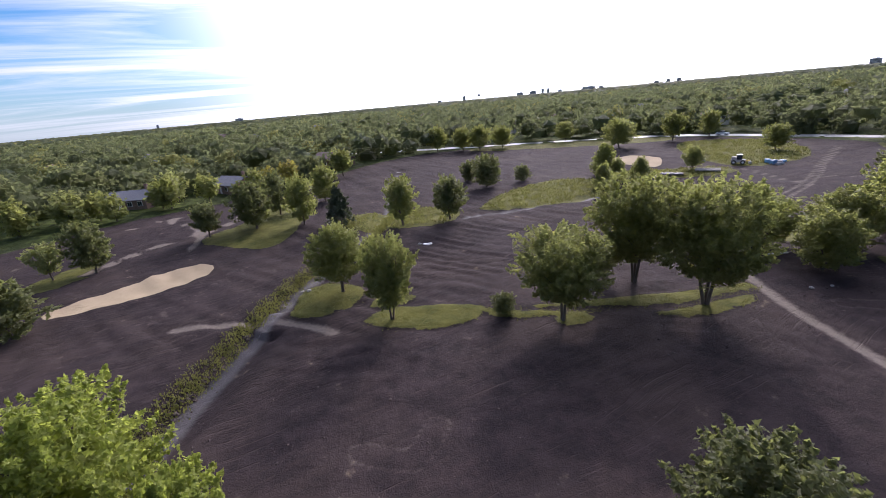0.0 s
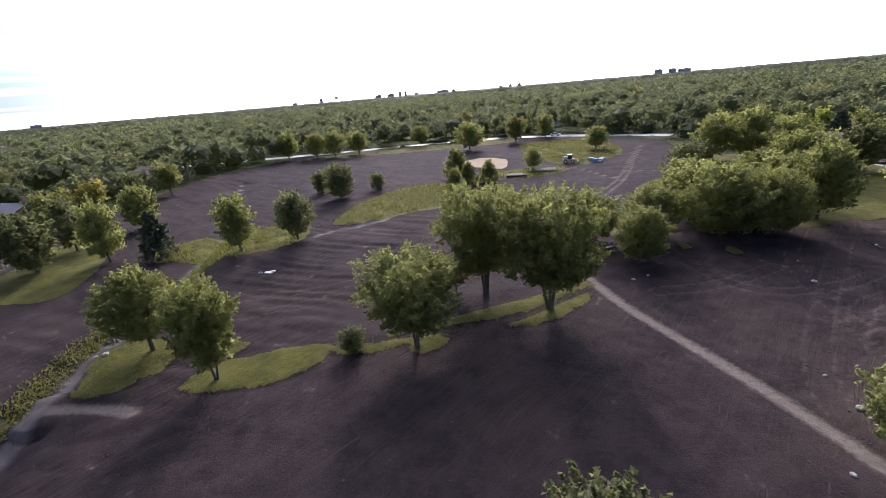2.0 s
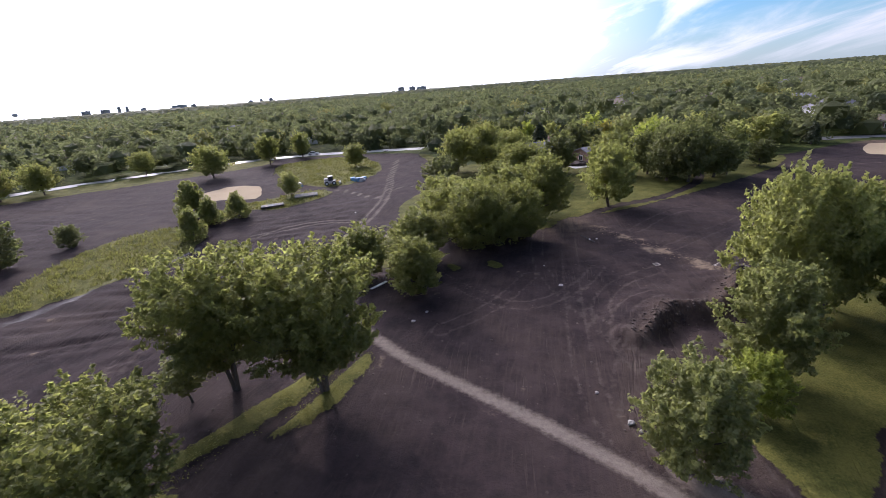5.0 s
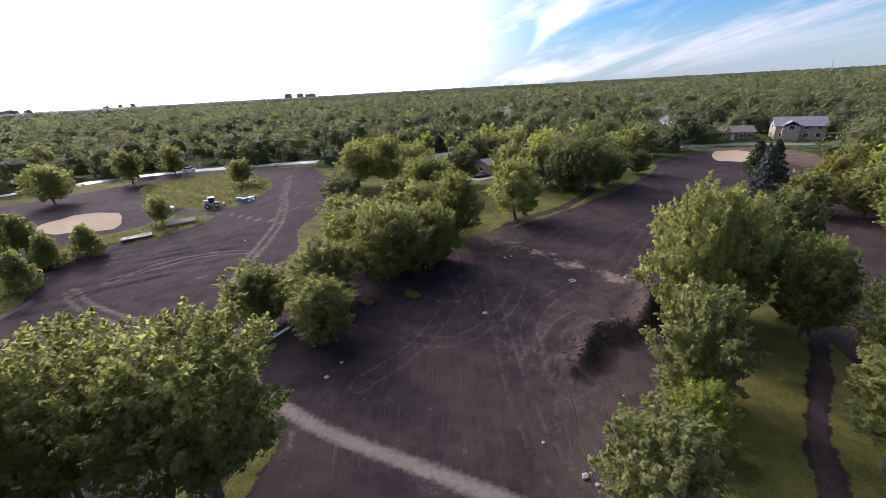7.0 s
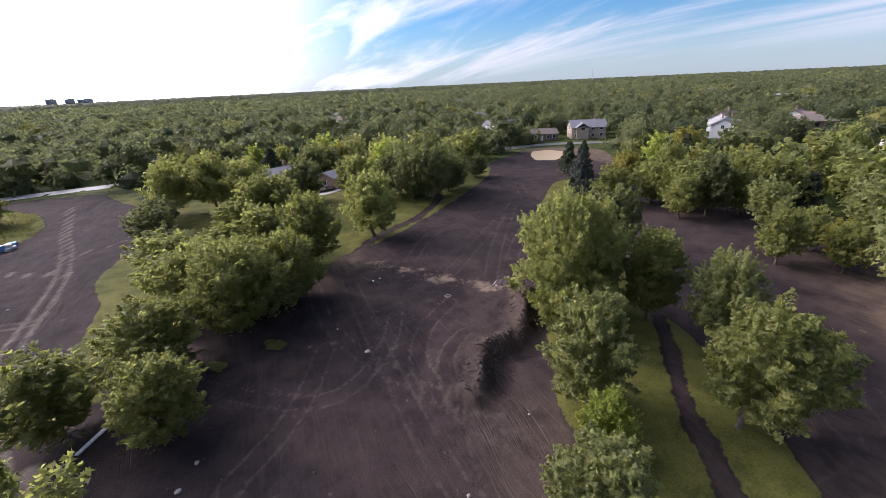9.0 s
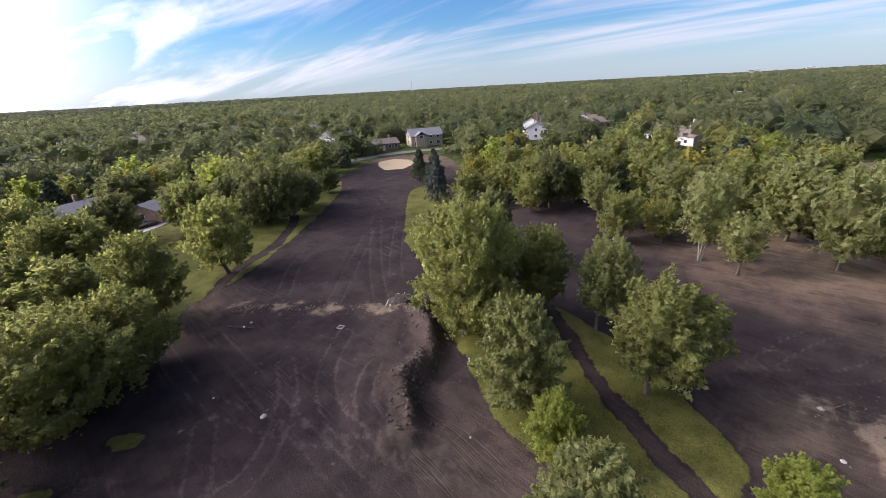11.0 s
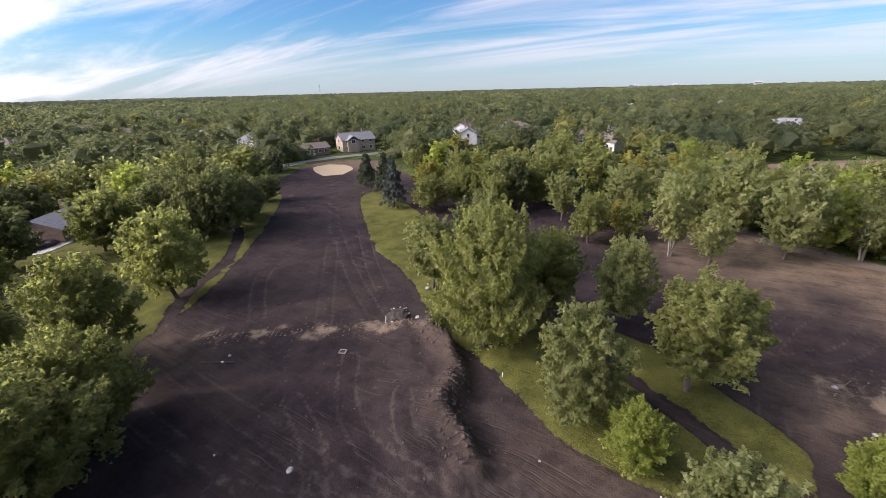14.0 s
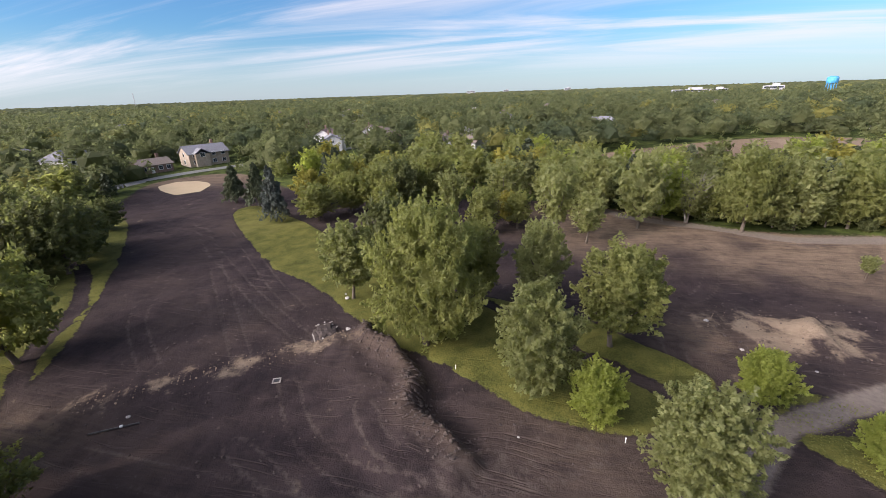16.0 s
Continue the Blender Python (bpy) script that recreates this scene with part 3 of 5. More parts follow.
me.polygons.foreach_set("use_smooth", np.ones(len(me.polygons), bool))
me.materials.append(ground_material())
tagged(new("ground", me), "stripped dark soil with turf islands, wheel tracks and sand", "ground", kind="structure")

# ---------------------------------------------------------------- trees
def mesh_from(name, verts, faces, mat, flat=True):
    me = bpy.data.meshes.new(name)
    me.from_pydata([tuple(v) for v in verts], [], [tuple(f) for f in faces])
    if not flat:
        me.polygons.foreach_set("use_smooth", np.ones(len(me.polygons), bool))
    me.materials.append(mat)
    return me


def ico(level):
    bm = bmesh.new()
    bmesh.ops.create_icosphere(bm, subdivisions=level, radius=1.0)
    v = np.array([x.co for x in bm.verts])
    f = np.array([[x.index for x in q.verts] for q in bm.faces])
    bm.free()
    return v, f


ICO = {k: ico(k) for k in (1, 2, 3)}


class Heap:
    """Gathers pieces into one mesh."""

    def __init__(self):
        self.v, self.f, self.n = [], [], 0

    def add(self, v, f):
        self.v.append(np.asarray(v, float))
        self.f += (np.asarray(f) + self.n).tolist()
        self.n += len(v)

    def mesh(self, name, mat, flat=True):
        return mesh_from(name, np.concatenate(self.v), self.f, mat, flat)


def unit(v):
    return v / np.maximum(np.linalg.norm(v, axis=-1, keepdims=True), 1e-9)


def girth_of(shape, u):
    """Radius of a crown at height u, from -1 at its foot to 1 at its top."""
    z = (u + 1) / 2
    if shape == "spruce":
        return 0.06 + 0.94 * (1 - z) ** 0.9 * (0.82 + 0.18 * np.cos(z * 40))
    if shape == "column":
        return np.minimum(1.0, z * 5 + 0.35) * (1 - z) ** 0.62 + 0.03
    if shape == "vase":
        return np.sqrt(np.maximum(0.0, 1 - np.abs(u) ** 2.6)) * (0.90 + 0.13 * u)
    return np.sqrt(np.maximum(0.0, 1 - np.abs(u) ** 2.3)) * (1.0 - 0.13 * u)


def leaf_faces(rng, pos, normal, size):
    """One pointed leaf blade at each place."""
    side = unit(np.cross(normal, rng.normal(size=pos.shape)))
    tip = np.cross(normal, side)
    s = size * rng.uniform(0.6, 1.35, (len(pos), 1))
    return np.stack([pos - tip * s * 0.55 + side * s * 0.5, pos - tip * s * 0.5 - side * s * 0.5, pos + tip * s * 0.85], 1).reshape(-1, 3)


def crown_mesh(name, seed, mat, shape="round", sprays=330, leaves=50, size=0.2, wide=4.0, tall=8.0, airy=False):
    """A crown of leafy sprays that point out and up from an inner mass of boughs."""
    rng = np.random.default_rng(seed)
    heap = Heap()
    p = rng.uniform(0, 6.28, 4)
    k = sprays
    u = -0.97 + 1.95 * (np.arange(k) + rng.random(k)) / k
    a = np.arange(k) * 2.39996 + rng.uniform(-0.5, 0.5, k)

    def lobe(a, u):
        return 0.80 + 0.11 * np.sin(3 * a + p[0] + 2 * u) + 0.10 * np.sin(4 * a - 6 * u + p[1]) + 0.10 * np.sin(8 * u + 2 * a + p[2])

    f = lobe(a, u) if shape in ("round", "vase") else np.ones(k)
    deep = np.where(rng.random(k) < 0.70, rng.uniform(0.80, 1.0, k), rng.uniform(0.45, 0.8, k))
    r = girth_of(shape, u) * f * deep * wide
    flat = np.c_[np.cos(a), np.sin(a)]
    lift = np.where(u > 0, 0.62 + 0.36 * f, 0.98)
    c = np.c_[flat * r[:, None], (0.5 + 0.5 * u * (0.35 + 0.65 * deep) * lift) * tall]
    up = {"spruce": -0.10, "column": 1.6}.get(shape, 0.62)
    axis = unit(np.c_[flat * np.sqrt(np.maximum(0.05, 1 - u * u))[:, None], u * 0.5 + up] + rng.normal(scale=0.28, size=(k, 3)))
    length = 2.05 * wide / math.sqrt(k) * 2.1 * rng.uniform(0.65, 1.35, k)
    if shape == "spruce":
        length *= 0.35 + 0.8 * (1 - u) / 2
    t = rng.uniform(-0.75, 0.55, (k, leaves))
    swell = (0.62 - t) * 0.42
    off = np.clip(rng.normal(size=(k, leaves, 3)), -1.7, 1.7) * (swell * length[:, None] * 0.52)[..., None]
    off[..., 2] *= 0.8
    pos = (c[:, None] + axis[:, None] * (t * length[:, None])[..., None] + off).reshape(-1, 3)
    pos[:, 2] = np.maximum(pos[:, 2], 0.02 * tall)
    normal = unit(axis.repeat(leaves, 0) * 0.35 + rng.normal(scale=0.55, size=pos.shape) + [0, 0, 0.5])
    blades = leaf_faces(rng, pos, normal, size)
    heap.add(blades, np.arange(len(blades)).reshape(-1, 3))
    if not airy:
        v, fc = ICO[2]
        cu = np.clip(v[:, 2], -1, 1)
        ang = np.arctan2(v[:, 1], v[:, 0])
        q = np.hypot(v[:, 0], v[:, 1]) * lobe(ang, cu) if shape in ("round", "vase") else girth_of(shape, cu) * np.minimum(1, np.hypot(v[:, 0], v[:, 1]) * 3)
        jag = 1 + rng.uniform(-0.2, 0.2, len(v))
        heap.add(np.c_[np.cos(ang) * q * jag * wide * 0.46, np.sin(ang) * q * jag * wide * 0.46, (0.48 + 0.25 * cu * jag) * tall], fc)
    return heap.mesh(name, mat)


def tube(heap, line, radii, sides=7):
    line = np.array(line, float)
    rings = []
    for i, q in enumerate(line):
        d = unit(line[min(i + 1, len(line) - 1)] - line[max(i - 1, 0)])
        a = unit(np.cross(d, [0.31, 0.95, 0.1]))
        b = np.cross(d, a)
        t = np.arange(sides) / sides * 2 * math.pi
        rings.append(q + radii[i] * (np.cos(t)[:, None] * a + np.sin(t)[:, None] * b))
    f = []
    for i in range(len(line) - 1):
        for j in range(sides):
            k = (j + 1) % sides
            f.append([i * sides + j, i * sides + k, (i + 1) * sides + k, (i + 1) * sides + j])
    heap.add(np.concatenate(rings), f)


def trunk_mesh(name, seed, mat, clear, tall, wide, stems=1, limbs=6, girth=0.24):
    """Tapered trunk or trunks with limbs that reach into the crown; its foot is at the origin."""
    rng = np.random.default_rng(seed)
    heap = Heap()
    for s in range(stems):
        a = s / stems * 2 * math.pi + rng.uniform(0, 1)
        lean = 0.0 if stems == 1 else 0.32
        foot = np.array([math.cos(a), math.sin(a), 0]) * (0.12 if stems > 1 else 0)
        top = foot + np.array([math.cos(a) * lean * tall * 0.55, math.sin(a) * lean * tall * 0.55, tall * 0.86])
        bend = rng.normal(scale=0.12, size=3) * [1, 1, 0] * tall * 0.2
        pts = [foot + (top - foot) * u + bend * math.sin(u * 3.1) for u in (0, 0.04, 0.2, 0.4, 0.62, 0.82, 1)]
        pts[0] = pts[0] - np.array([0, 0, 0.25])
        g = girth / math.sqrt(stems)
        tube(heap, pts, [g * 1.6, g * 1.15, g, g * 0.8, g * 0.55, g * 0.3, g * 0.1])
        for i in range(limbs):
            u = rng.uniform(clear / tall * 0.9, 0.72)
            q = foot + (top - foot) * u
            b = rng.uniform(0, 2 * math.pi)
            reach = wide * rng.uniform(0.5, 0.8)
            e = q + np.array([math.cos(b) * reach, math.sin(b) * reach, reach * rng.uniform(0.5, 0.9)])
            e[2] = min(e[2], tall * 0.92)
            mid = (q + e) / 2 + [0, 0, -0.12 * reach]
            tube(heap, [q, mid, e], [g * 0.42, g * 0.28, g * 0.08], 5)
    return heap.mesh(name, mat, False)


PROTO = {}


def tree_proto(kind, tier, seed, big=False):
    """Meshes of one kind of tree at one fineness: crown 4 m in radius and 8 m tall; trunk for a tree 10 m tall."""
    key = (kind, tier, seed, big)
    if key in PROTO:
        return PROTO[key]
    mats = {"round": LEAF, "vase": LEAF, "bright": LEAF_BRIGHT, "silver": LEAF_SILVER, "dark": LEAF_DARK, "purple": LEAF_PURPLE,
            "spruce": NEEDLE, "blue": NEEDLE_BLUE, "column": LEAF, "olive": LEAF_SILVER, "yellow": LEAF_YELLOW, "bush": LEAF_DARK, "thin": LEAF_SILVER}
    shape = {"vase": "vase", "silver": "vase", "spruce": "spruce", "blue": "spruce", "column": "column", "thin": "vase"}.get(kind, "round")
    k, l, size = {0: (330, 52, 0.205), 1: (135, 29, 0.39), 2: (62, 14, 0.72)}[tier]
    airy = kind in ("thin", "silver")
    if airy:
        l = int(l * 0.8)
    wide, tall = (6.0, 9.5) if big else (4.0, 8.0)
    if big:
        k = int(k * 1.7)
    crown = crown_mesh("crown", 430 + seed * 7 + tier, mats[kind], shape, k, l, size, wide, tall, airy)
    bark = BARK_PALE if kind in ("silver",) else BARK
    trunk = trunk_mesh("trunk", seed + 5, bark, 2.6, 9.0, 3.6, 3 if kind in ("silver", "vase") else 1, (6, 4, 2)[tier], 0.20)
    PROTO[key] = (crown, trunk)
    return PROTO[key]


LABELS = {"round": ("broad green deciduous tree with a rounded leafy crown", "tree"), "vase": ("spreading green tree on several dark stems", "tree"),
          "bright": ("young bright green tree with a dense crown", "tree"), "silver": ("silvery green tree on pale stems", "tree"),
          "dark": ("dark green dense broadleaf tree", "tree"), "purple": ("dark purple-leaved ornamental tree", "tree"),
          "spruce": ("dark green spruce with drooping tiers", "conifer"), "blue": ("bluish green spruce with drooping tiers", "conifer"),
          "column": ("slim upright green columnar tree", "tree"), "bush": ("low dark green bush on bare ground", "bush"),
          "olive": ("pale olive-green tree with loose leafy sprays", "tree"), "yellow": ("yellowing broadleaf tree with a full crown", "tree"),
          "thin": ("airy pale green tree with an open crown", "tree")}


def plant(kind, tier, x, y, tall, radius, seed, z=0.0, clear=0.22, group="trees of the grounds", lean=0.0):
    """A tree of that height and crown radius; clear is the bare part of the trunk, lean shifts the crown from it."""
    big = tier < 2 and radius > 5.0
    crown, trunk = tree_proto(kind, tier, seed % {0: 3, 1: 3, 2: 4}[tier], big)
    ob = new({"spruce": "spruce", "blue": "spruce", "bush": "bush"}.get(kind, "tree"))
    ob.empty_display_size = 0.5
    turned = (seed * 77) % 360
    ob.matrix_basis = pose(x, y, z - 0.05, 0, 0, turned)
    label, cat = LABELS[kind]
    tagged(ob, label, cat, group)
    if kind in ("spruce", "blue", "bush", "column"):
        clear = 0.04
    t = new("trunk", trunk)
    t.parent = ob
    spread = min(tall, radius * 2.3) / 9.6
    t.scale = (spread, spread, tall / 9.6)
    c = new("crown", crown)
    c.parent = ob
    aim = -0.9 - radians(turned)
    c.location = (lean * math.cos(aim), lean * math.sin(aim), tall * clear)
    wide, high = (6.0, 9.5) if big else (4.0, 8.0)
    c.scale = (radius / wide, radius / wide, tall * (1 - clear) / high)
    return ob


TREES = [  # kind, fineness, x, y, height, crown radius, bare part
    ("round", 0, 26.9, 19.1, 10.7, 4.6, 0.17), ("olive", 0, 18.7, 26.0, 10.2, 3.8, 0.08), ("bright", 0, 16.3, 21.5, 5.5, 2.3, 0.08),
    ("olive", 0, 11.0, 16.4, 8.7, 3.6, 0.08), ("bright", 0, 21.0, 8.8, 5.1, 2.4, 0.08), ("bright", 0, 15.8, 4.1, 4.0, 1.8, 0.08),
    ("round", 0, 24.2, 36.7, 15.2, 6.2, 0.06), ("round", 0, 32.8, 33.0, 10.8, 3.6, 0.14), ("round", 0, 29.2, 38.4, 13.2, 4.3, 0.1), ("olive", 1, 32.2, 48.2, 10.1, 3.7, 0.2),
    ("dark", 1, 41.2, 46.7, 11.5, 3.8, 0.15), ("olive", 0, 33.3, 26.5, 10.7, 3.4, 0.18), ("silver", 1, 59.8, 23.8, 13.3, 4.2, 0.2),
    ("thin", 1, 57.4, 18.8, 8.8, 3.4, 0.25), ("round", 1, 63.7, 30.3, 7.3, 2.7, 0.15), ("round", 1, 67.8, 36.8, 7.0, 2.9, 0.15),
    ("thin", 1, 69.3, 43.4, 9.5, 3.6, 0.2), ("spruce", 1, 74.5, 97.8, 9.5, 3.2, 0), ("spruce", 1, 72.7, 90.2, 10.2, 3.4, 0),
    ("blue", 1, 62.5, 79.0, 11.4, 3.4, 0), ("round", 1, 63.6, 70.0, 8.0, 4.8, 0.15), ("round", 1, 13.9, 75.6, 12.3, 5.3, 0.12),
    ("round", 0, 2.4, 66.6, 11.9, 4.8, 0.12), ("round", 0, -7.0, 52.7, 10.8, 6.6, 0.05), ("round", 0, -2.0, 57.0, 9.6, 5.2, 0.06),
    ("round", 1, -13.6, 111.3, 13.4, 6.4, 0.15), ("round", 1, -4.1, 96.7, 9.9, 5.2, 0.15), ("purple", 1, 30.3, 100.3, 6.8, 3.1, 0.1),
    ("dark", 1, 42.1, 100.4, 7.5, 2.9, 0.1), ("dark", 1, 40.1, 118, 11.8, 6.2, 0.12), ("dark", 1, 32.0, 112, 11.0, 5.4, 0.12),
    ("dark", 1, -23.0, 102.1, 6.3, 4.2, 0.1), ("dark", 1, -18.4, 78.3, 6.6, 4.6, 0.1), ("round", 1, -8.2, 86.6, 7.4, 4.8, 0.1),
    ("round", 1, -20.7, 41.5, 7.6, 4.4, 0.1), ("round", 0, -14.6, 46.9, 8.0, 5.0, 0.06), ("round", 0, -12.6, 37.2, 7.6, 3.9, 0.08),
    ("vase", 0, -21.7, 6.2, 10.2, 5.8, 0.22), ("vase", 0, -23.3, 18.8, 13.3, 6.4, 0.20), ("vase", 0, -15.5, 19.8, 13.6, 6.6, 0.21),
    ("thin", 1, -26.1, 16.8, 4.6, 2.4, 0.3), ("vase", 0, -32.8, -8.2, 10.1, 3.5, 0.16), ("round", 0, -43.8, -10.7, 9.4, 4.1, 0.18),
    ("bush", 1, -26.4, 2.2, 2.6, 1.5, 0), ("dark", 1, -56.9, -47.6, 7.6, 4.3, 0.06), ("dark", 1, -80.7, -43.8, 9.4, 3.6, 0.12),
    ("thin", 1, -80.8, -49.6, 6.6, 3.0, 0.2), ("dark", 1, -89.2, -26.2, 7.5, 3.4, 0.16), ("dark", 1, -88.5, -17.2, 10.7, 5.0, 0.1),
    ("dark", 1, -98.2, -11.0, 10.5, 3.6, 0.1), ("round", 1, -82.6, -8.2, 11.0, 3.5, 0.08), ("round", 1, -103, 1.2, 9.8, 4.0, 0.12),
    ("spruce", 1, -76.4, -2.0, 8.2, 3.6, 0), ("round", 1, -143.0, 16.8, 9.8, 4.8, 0.2), ("round", 1, -66.9, 7.7, 9.9, 3.6, 0.14),
    ("dark", 1, -63.7, 16.4, 9.0, 3.7, 0.14), ("bush", 1, -83.8, 50.2, 4.6, 2.4, 0), ("dark", 1, -85.4, 39.7, 8.8, 4.4, 0.05),
    ("dark", 1, -95.9, 40.4, 6.2, 2.6, 0.05), ("column", 1, -60.6, 55.0, 6.0, 2.9, 0), ("column", 1, -70.9, 67.0, 8.3, 4.2, 0),
    ("column", 1, -61.3, 68.5, 5.6, 2.9, 0), ("column", 1, -64.5, 64.1, 5.8, 2.8, 0), ("round", 1, -104.3, 111.7, 11.0, 6.6, 0.12),
    ("round", 1, -98.5, 134.5, 11.0, 5.0, 0.15), ("round", 1, -94.2, 150.6, 10.5, 4.3, 0.15), ("round", 1, -59.1, 124.8, 7.8, 4.4, 0.15),
    ("round", 1, -59.6, 86.2, 6.3, 2.9, 0.15), ("round", 1, -173.5, 71.0, 11.8, 5.6, 0.12), ("round", 1, -163.9, 79.3, 11.0, 5.5, 0.12),
    ("round", 1, -157.1, 84.2, 11.1, 5.4, 0.12), ("round", 1, -150.7, 92.0, 10.3, 5.1, 0.12), ("round", 1, -142.0, 120.8, 9.2, 5.2, 0.15),
    ("dark", 1, 32.4, 93.8, 12.5, 6.0, 0.12), ("dark", 1, 26.0, 102.4, 10.6, 5.5, 0.1), ("dark", 1, 52.3, 109.9, 6.6, 3.5, 0.1),
    ("round", 1, 16.5, 104.0, 10.1, 4.6, 0.15), ("bright", 1, 71.6, 4.3, 10.9, 4.1, 0.15), ("thin", 1, 70.3, 0.4, 8.8, 3.0, 0.25),
    ("round", 1, 77.6, 24.3, 12.3, 4.5, 0.12), ("thin", 1, 47.9, -13.6, 3.4, 1.2, 0.3), ("round", 1, -12.5, 58.0, 9.4, 5.6, 0.1), ("round", 1, -6, 106, 12, 6, 0.12),
     ("round", 1, -16, 68, 8.5, 5.0, 0.08), ("dark", 1, -22, 90, 7.5, 4.6, 0.08), ("round", 1, -10, 74, 7.0, 4.4, 0.08), ("round", 1, -22, 112, 12, 6, 0.12), ("round", 1, 76, 52, 9, 4.2, 0.15), ("round", 1, 71, 60, 10, 4.5, 0.12),
    ("thin", 1, 80, 62, 9.5, 4.2, 0.2), ("round", 1, 66, 56, 8.5, 3.6, 0.15), ("yellow", 1, 75, 78, 9, 4.2, 0.12), ("round", 1, 60, 36, 8.5, 3.4, 0.16),
    ("yellow", 1, 66, 32, 6.5, 2.6, 0.12), ("silver", 1, 78, 34, 11, 5.0, 0.12), ("round", 1, 82, 50, 11, 5, 0.12), ("round", 1, 70, 66, 9, 4.2, 0.12),
    ("dark", 0, 1.2, -3.9, 8.4, 4.2, 0.05), ("bright", 0, -17.2, -31.6, 11.4, 5.2, 0.1), ("bright", 0, -12.6, -26.4, 8.0, 2.4, 0.1),
    ("bright", 1, -12.8, -35.2, 10.6, 4.8, 0.1),
    ("dark", 1, 28.5, 95.5, 12.0, 5.4, 0.08), ("dark", 1, 38.6, 98.0, 10.0, 4.6, 0.08), ("round", 1, 0.1, 95.1, 9.9, 4.6, 0.12), ("round", 1, 17.8, 102.0, 11.0, 4.6, 0.12),
    ("round", 1, 85.8, 75.8, 10.4, 4.3, 0.12), ("dark", 1, 71.0, 54.6, 12.1, 4.2, 0.14), ("dark", 1, 6.0, 108.0, 10.5, 5.0, 0.1), ("round", 1, -9.0, 63.0, 8.0, 4.4, 0.06),
    ("round", 1, -4.0, 76.0, 8.5, 4.4, 0.1), ("round", 1, 66.7, -7.0, 14.2, 5.4, 0.12), ("olive", 1, 68.0, -15.0, 12.8, 5.0, 0.12), ("olive", 1, 66.0, 9.5, 14.0, 4.6, 0.14),
    ("round", 1, 69.5, -23.5, 11.5, 4.6, 0.12), ("dark", 1, 73.0, -12.0, 12.5, 5.0, 0.1), ("olive", 1, 75.0, 16.0, 12.5, 4.8, 0.12), ("round", 1, 72.5, -30.0, 11.5, 4.8, 0.12),
]
feet = height_at([(t[2], t[3]) for t in TREES])
LEANS = {(26.9, 19.1): 0.9, (24.2, 36.7): 0.6, (-15.5, 19.8): 0.7, (33.3, 26.5): 0.7}
for i, (kind, tier, x, y, tall, radius, clear) in enumerate(TREES):
    plant(kind, tier, x, y, tall, radius, i * 5 + 1, feet[i], clear, lean=LEANS.get((x, y), 0.0))

# belts of trees round the grounds, each a thing of its own
rng = np.random.default_rng(11)
prop_ring = spline(PROPERTY, 6, True)
east_ring = spline(FIELD_EAST, 8, True)


def scatter(r0, r1, cell, seed, reach=(-125, 118)):
    """Jittered places in a ring round the grounds, within the directions that are looked into."""
    rng = np.random.default_rng(seed)
    g = np.stack(np.meshgrid(np.arange(-r1, r1, cell), np.arange(-r1, r1, cell), indexing="ij"), -1).reshape(-1, 2)
    g = g + rng.uniform(-0.42, 0.42, g.shape) * cell
    d = np.hypot(*g.T)
    yaw = np.degrees(np.arctan2(-g[:, 0], g[:, 1]))
    return g[(d >= r0) & (d < r1) & (yaw > reach[0]) & (yaw < reach[1])], rng


ROAD_LINES = [(5.0, [(-215, 40), (-168, 92), (-140, 122), (-118, 142), (-98, 155), (-70, 160), (-30, 166), (30, 176)]),
              (4.0, [(-14, 150), (10.4, 124.8), (22.8, 134.6), (40, 150), (60, 172)]),
              (4.5, [(84, 150), (105, 150), (130, 138), (175, 118), (240, 80)])]
HOUSES = [  # x, y, turn, width, depth, wall height, roof rise, wall, roof
    (131, 156, -28, 14.5, 10, 4.8, 2.6, 0, 0), (113, 163, -20, 11, 8, 2.8, 1.8, 1, 1), (170, 121, 30, 11, 8, 5.0, 2.2, 2, 0),
    (190, 134, 12, 14, 9, 5.4, 2.6, 2, 2), (178, 62, 62, 24, 12, 3.4, 2.6, 2, 1), (17, 124, 40, 13, 9, 2.5, 1.7, 1, 0),
    (1, 137, 25, 12, 9, 2.5, 1.6, 1, 0), (-148, -18, 30, 13, 9, 2.8, 2.0, 1, 0), (-148, -46, 60, 13, 9, 2.8, 2.0, 1, 0),
    (-178, 22, 20, 18, 10, 3.0, 2.4, 1, 2), (-15, 142, 10, 16, 10, 3.0, 2.2, 1, 1), (215, 120, 20, 13, 9, 5.2, 2.4, 2, 2),
]


def free_of(xy, margin_field=3.5, margin_house=7.5):
    """Which places stand clear of fields, roads and houses."""
    ok = (ring_distance(xy, prop_ring) < -margin_field) & (ring_distance(xy, east_ring) < -margin_field)
    for half, line in ROAD_LINES:
        ok &= line_distance(xy, np.array(line, float)) > half
    for h in HOUSES:
        ok &= np.hypot(xy[:, 0] - h[0], xy[:, 1] - h[1]) > margin_house + h[3] * 0.25
        if h[0] < 20:
            continue
        home = np.array(h[:2], float)
        front = home - home / np.linalg.norm(home) * min(62.0, np.linalg.norm(home) * 0.34)
        ok &= line_distance(xy, np.array([home, front])) > 5.5
    return ok


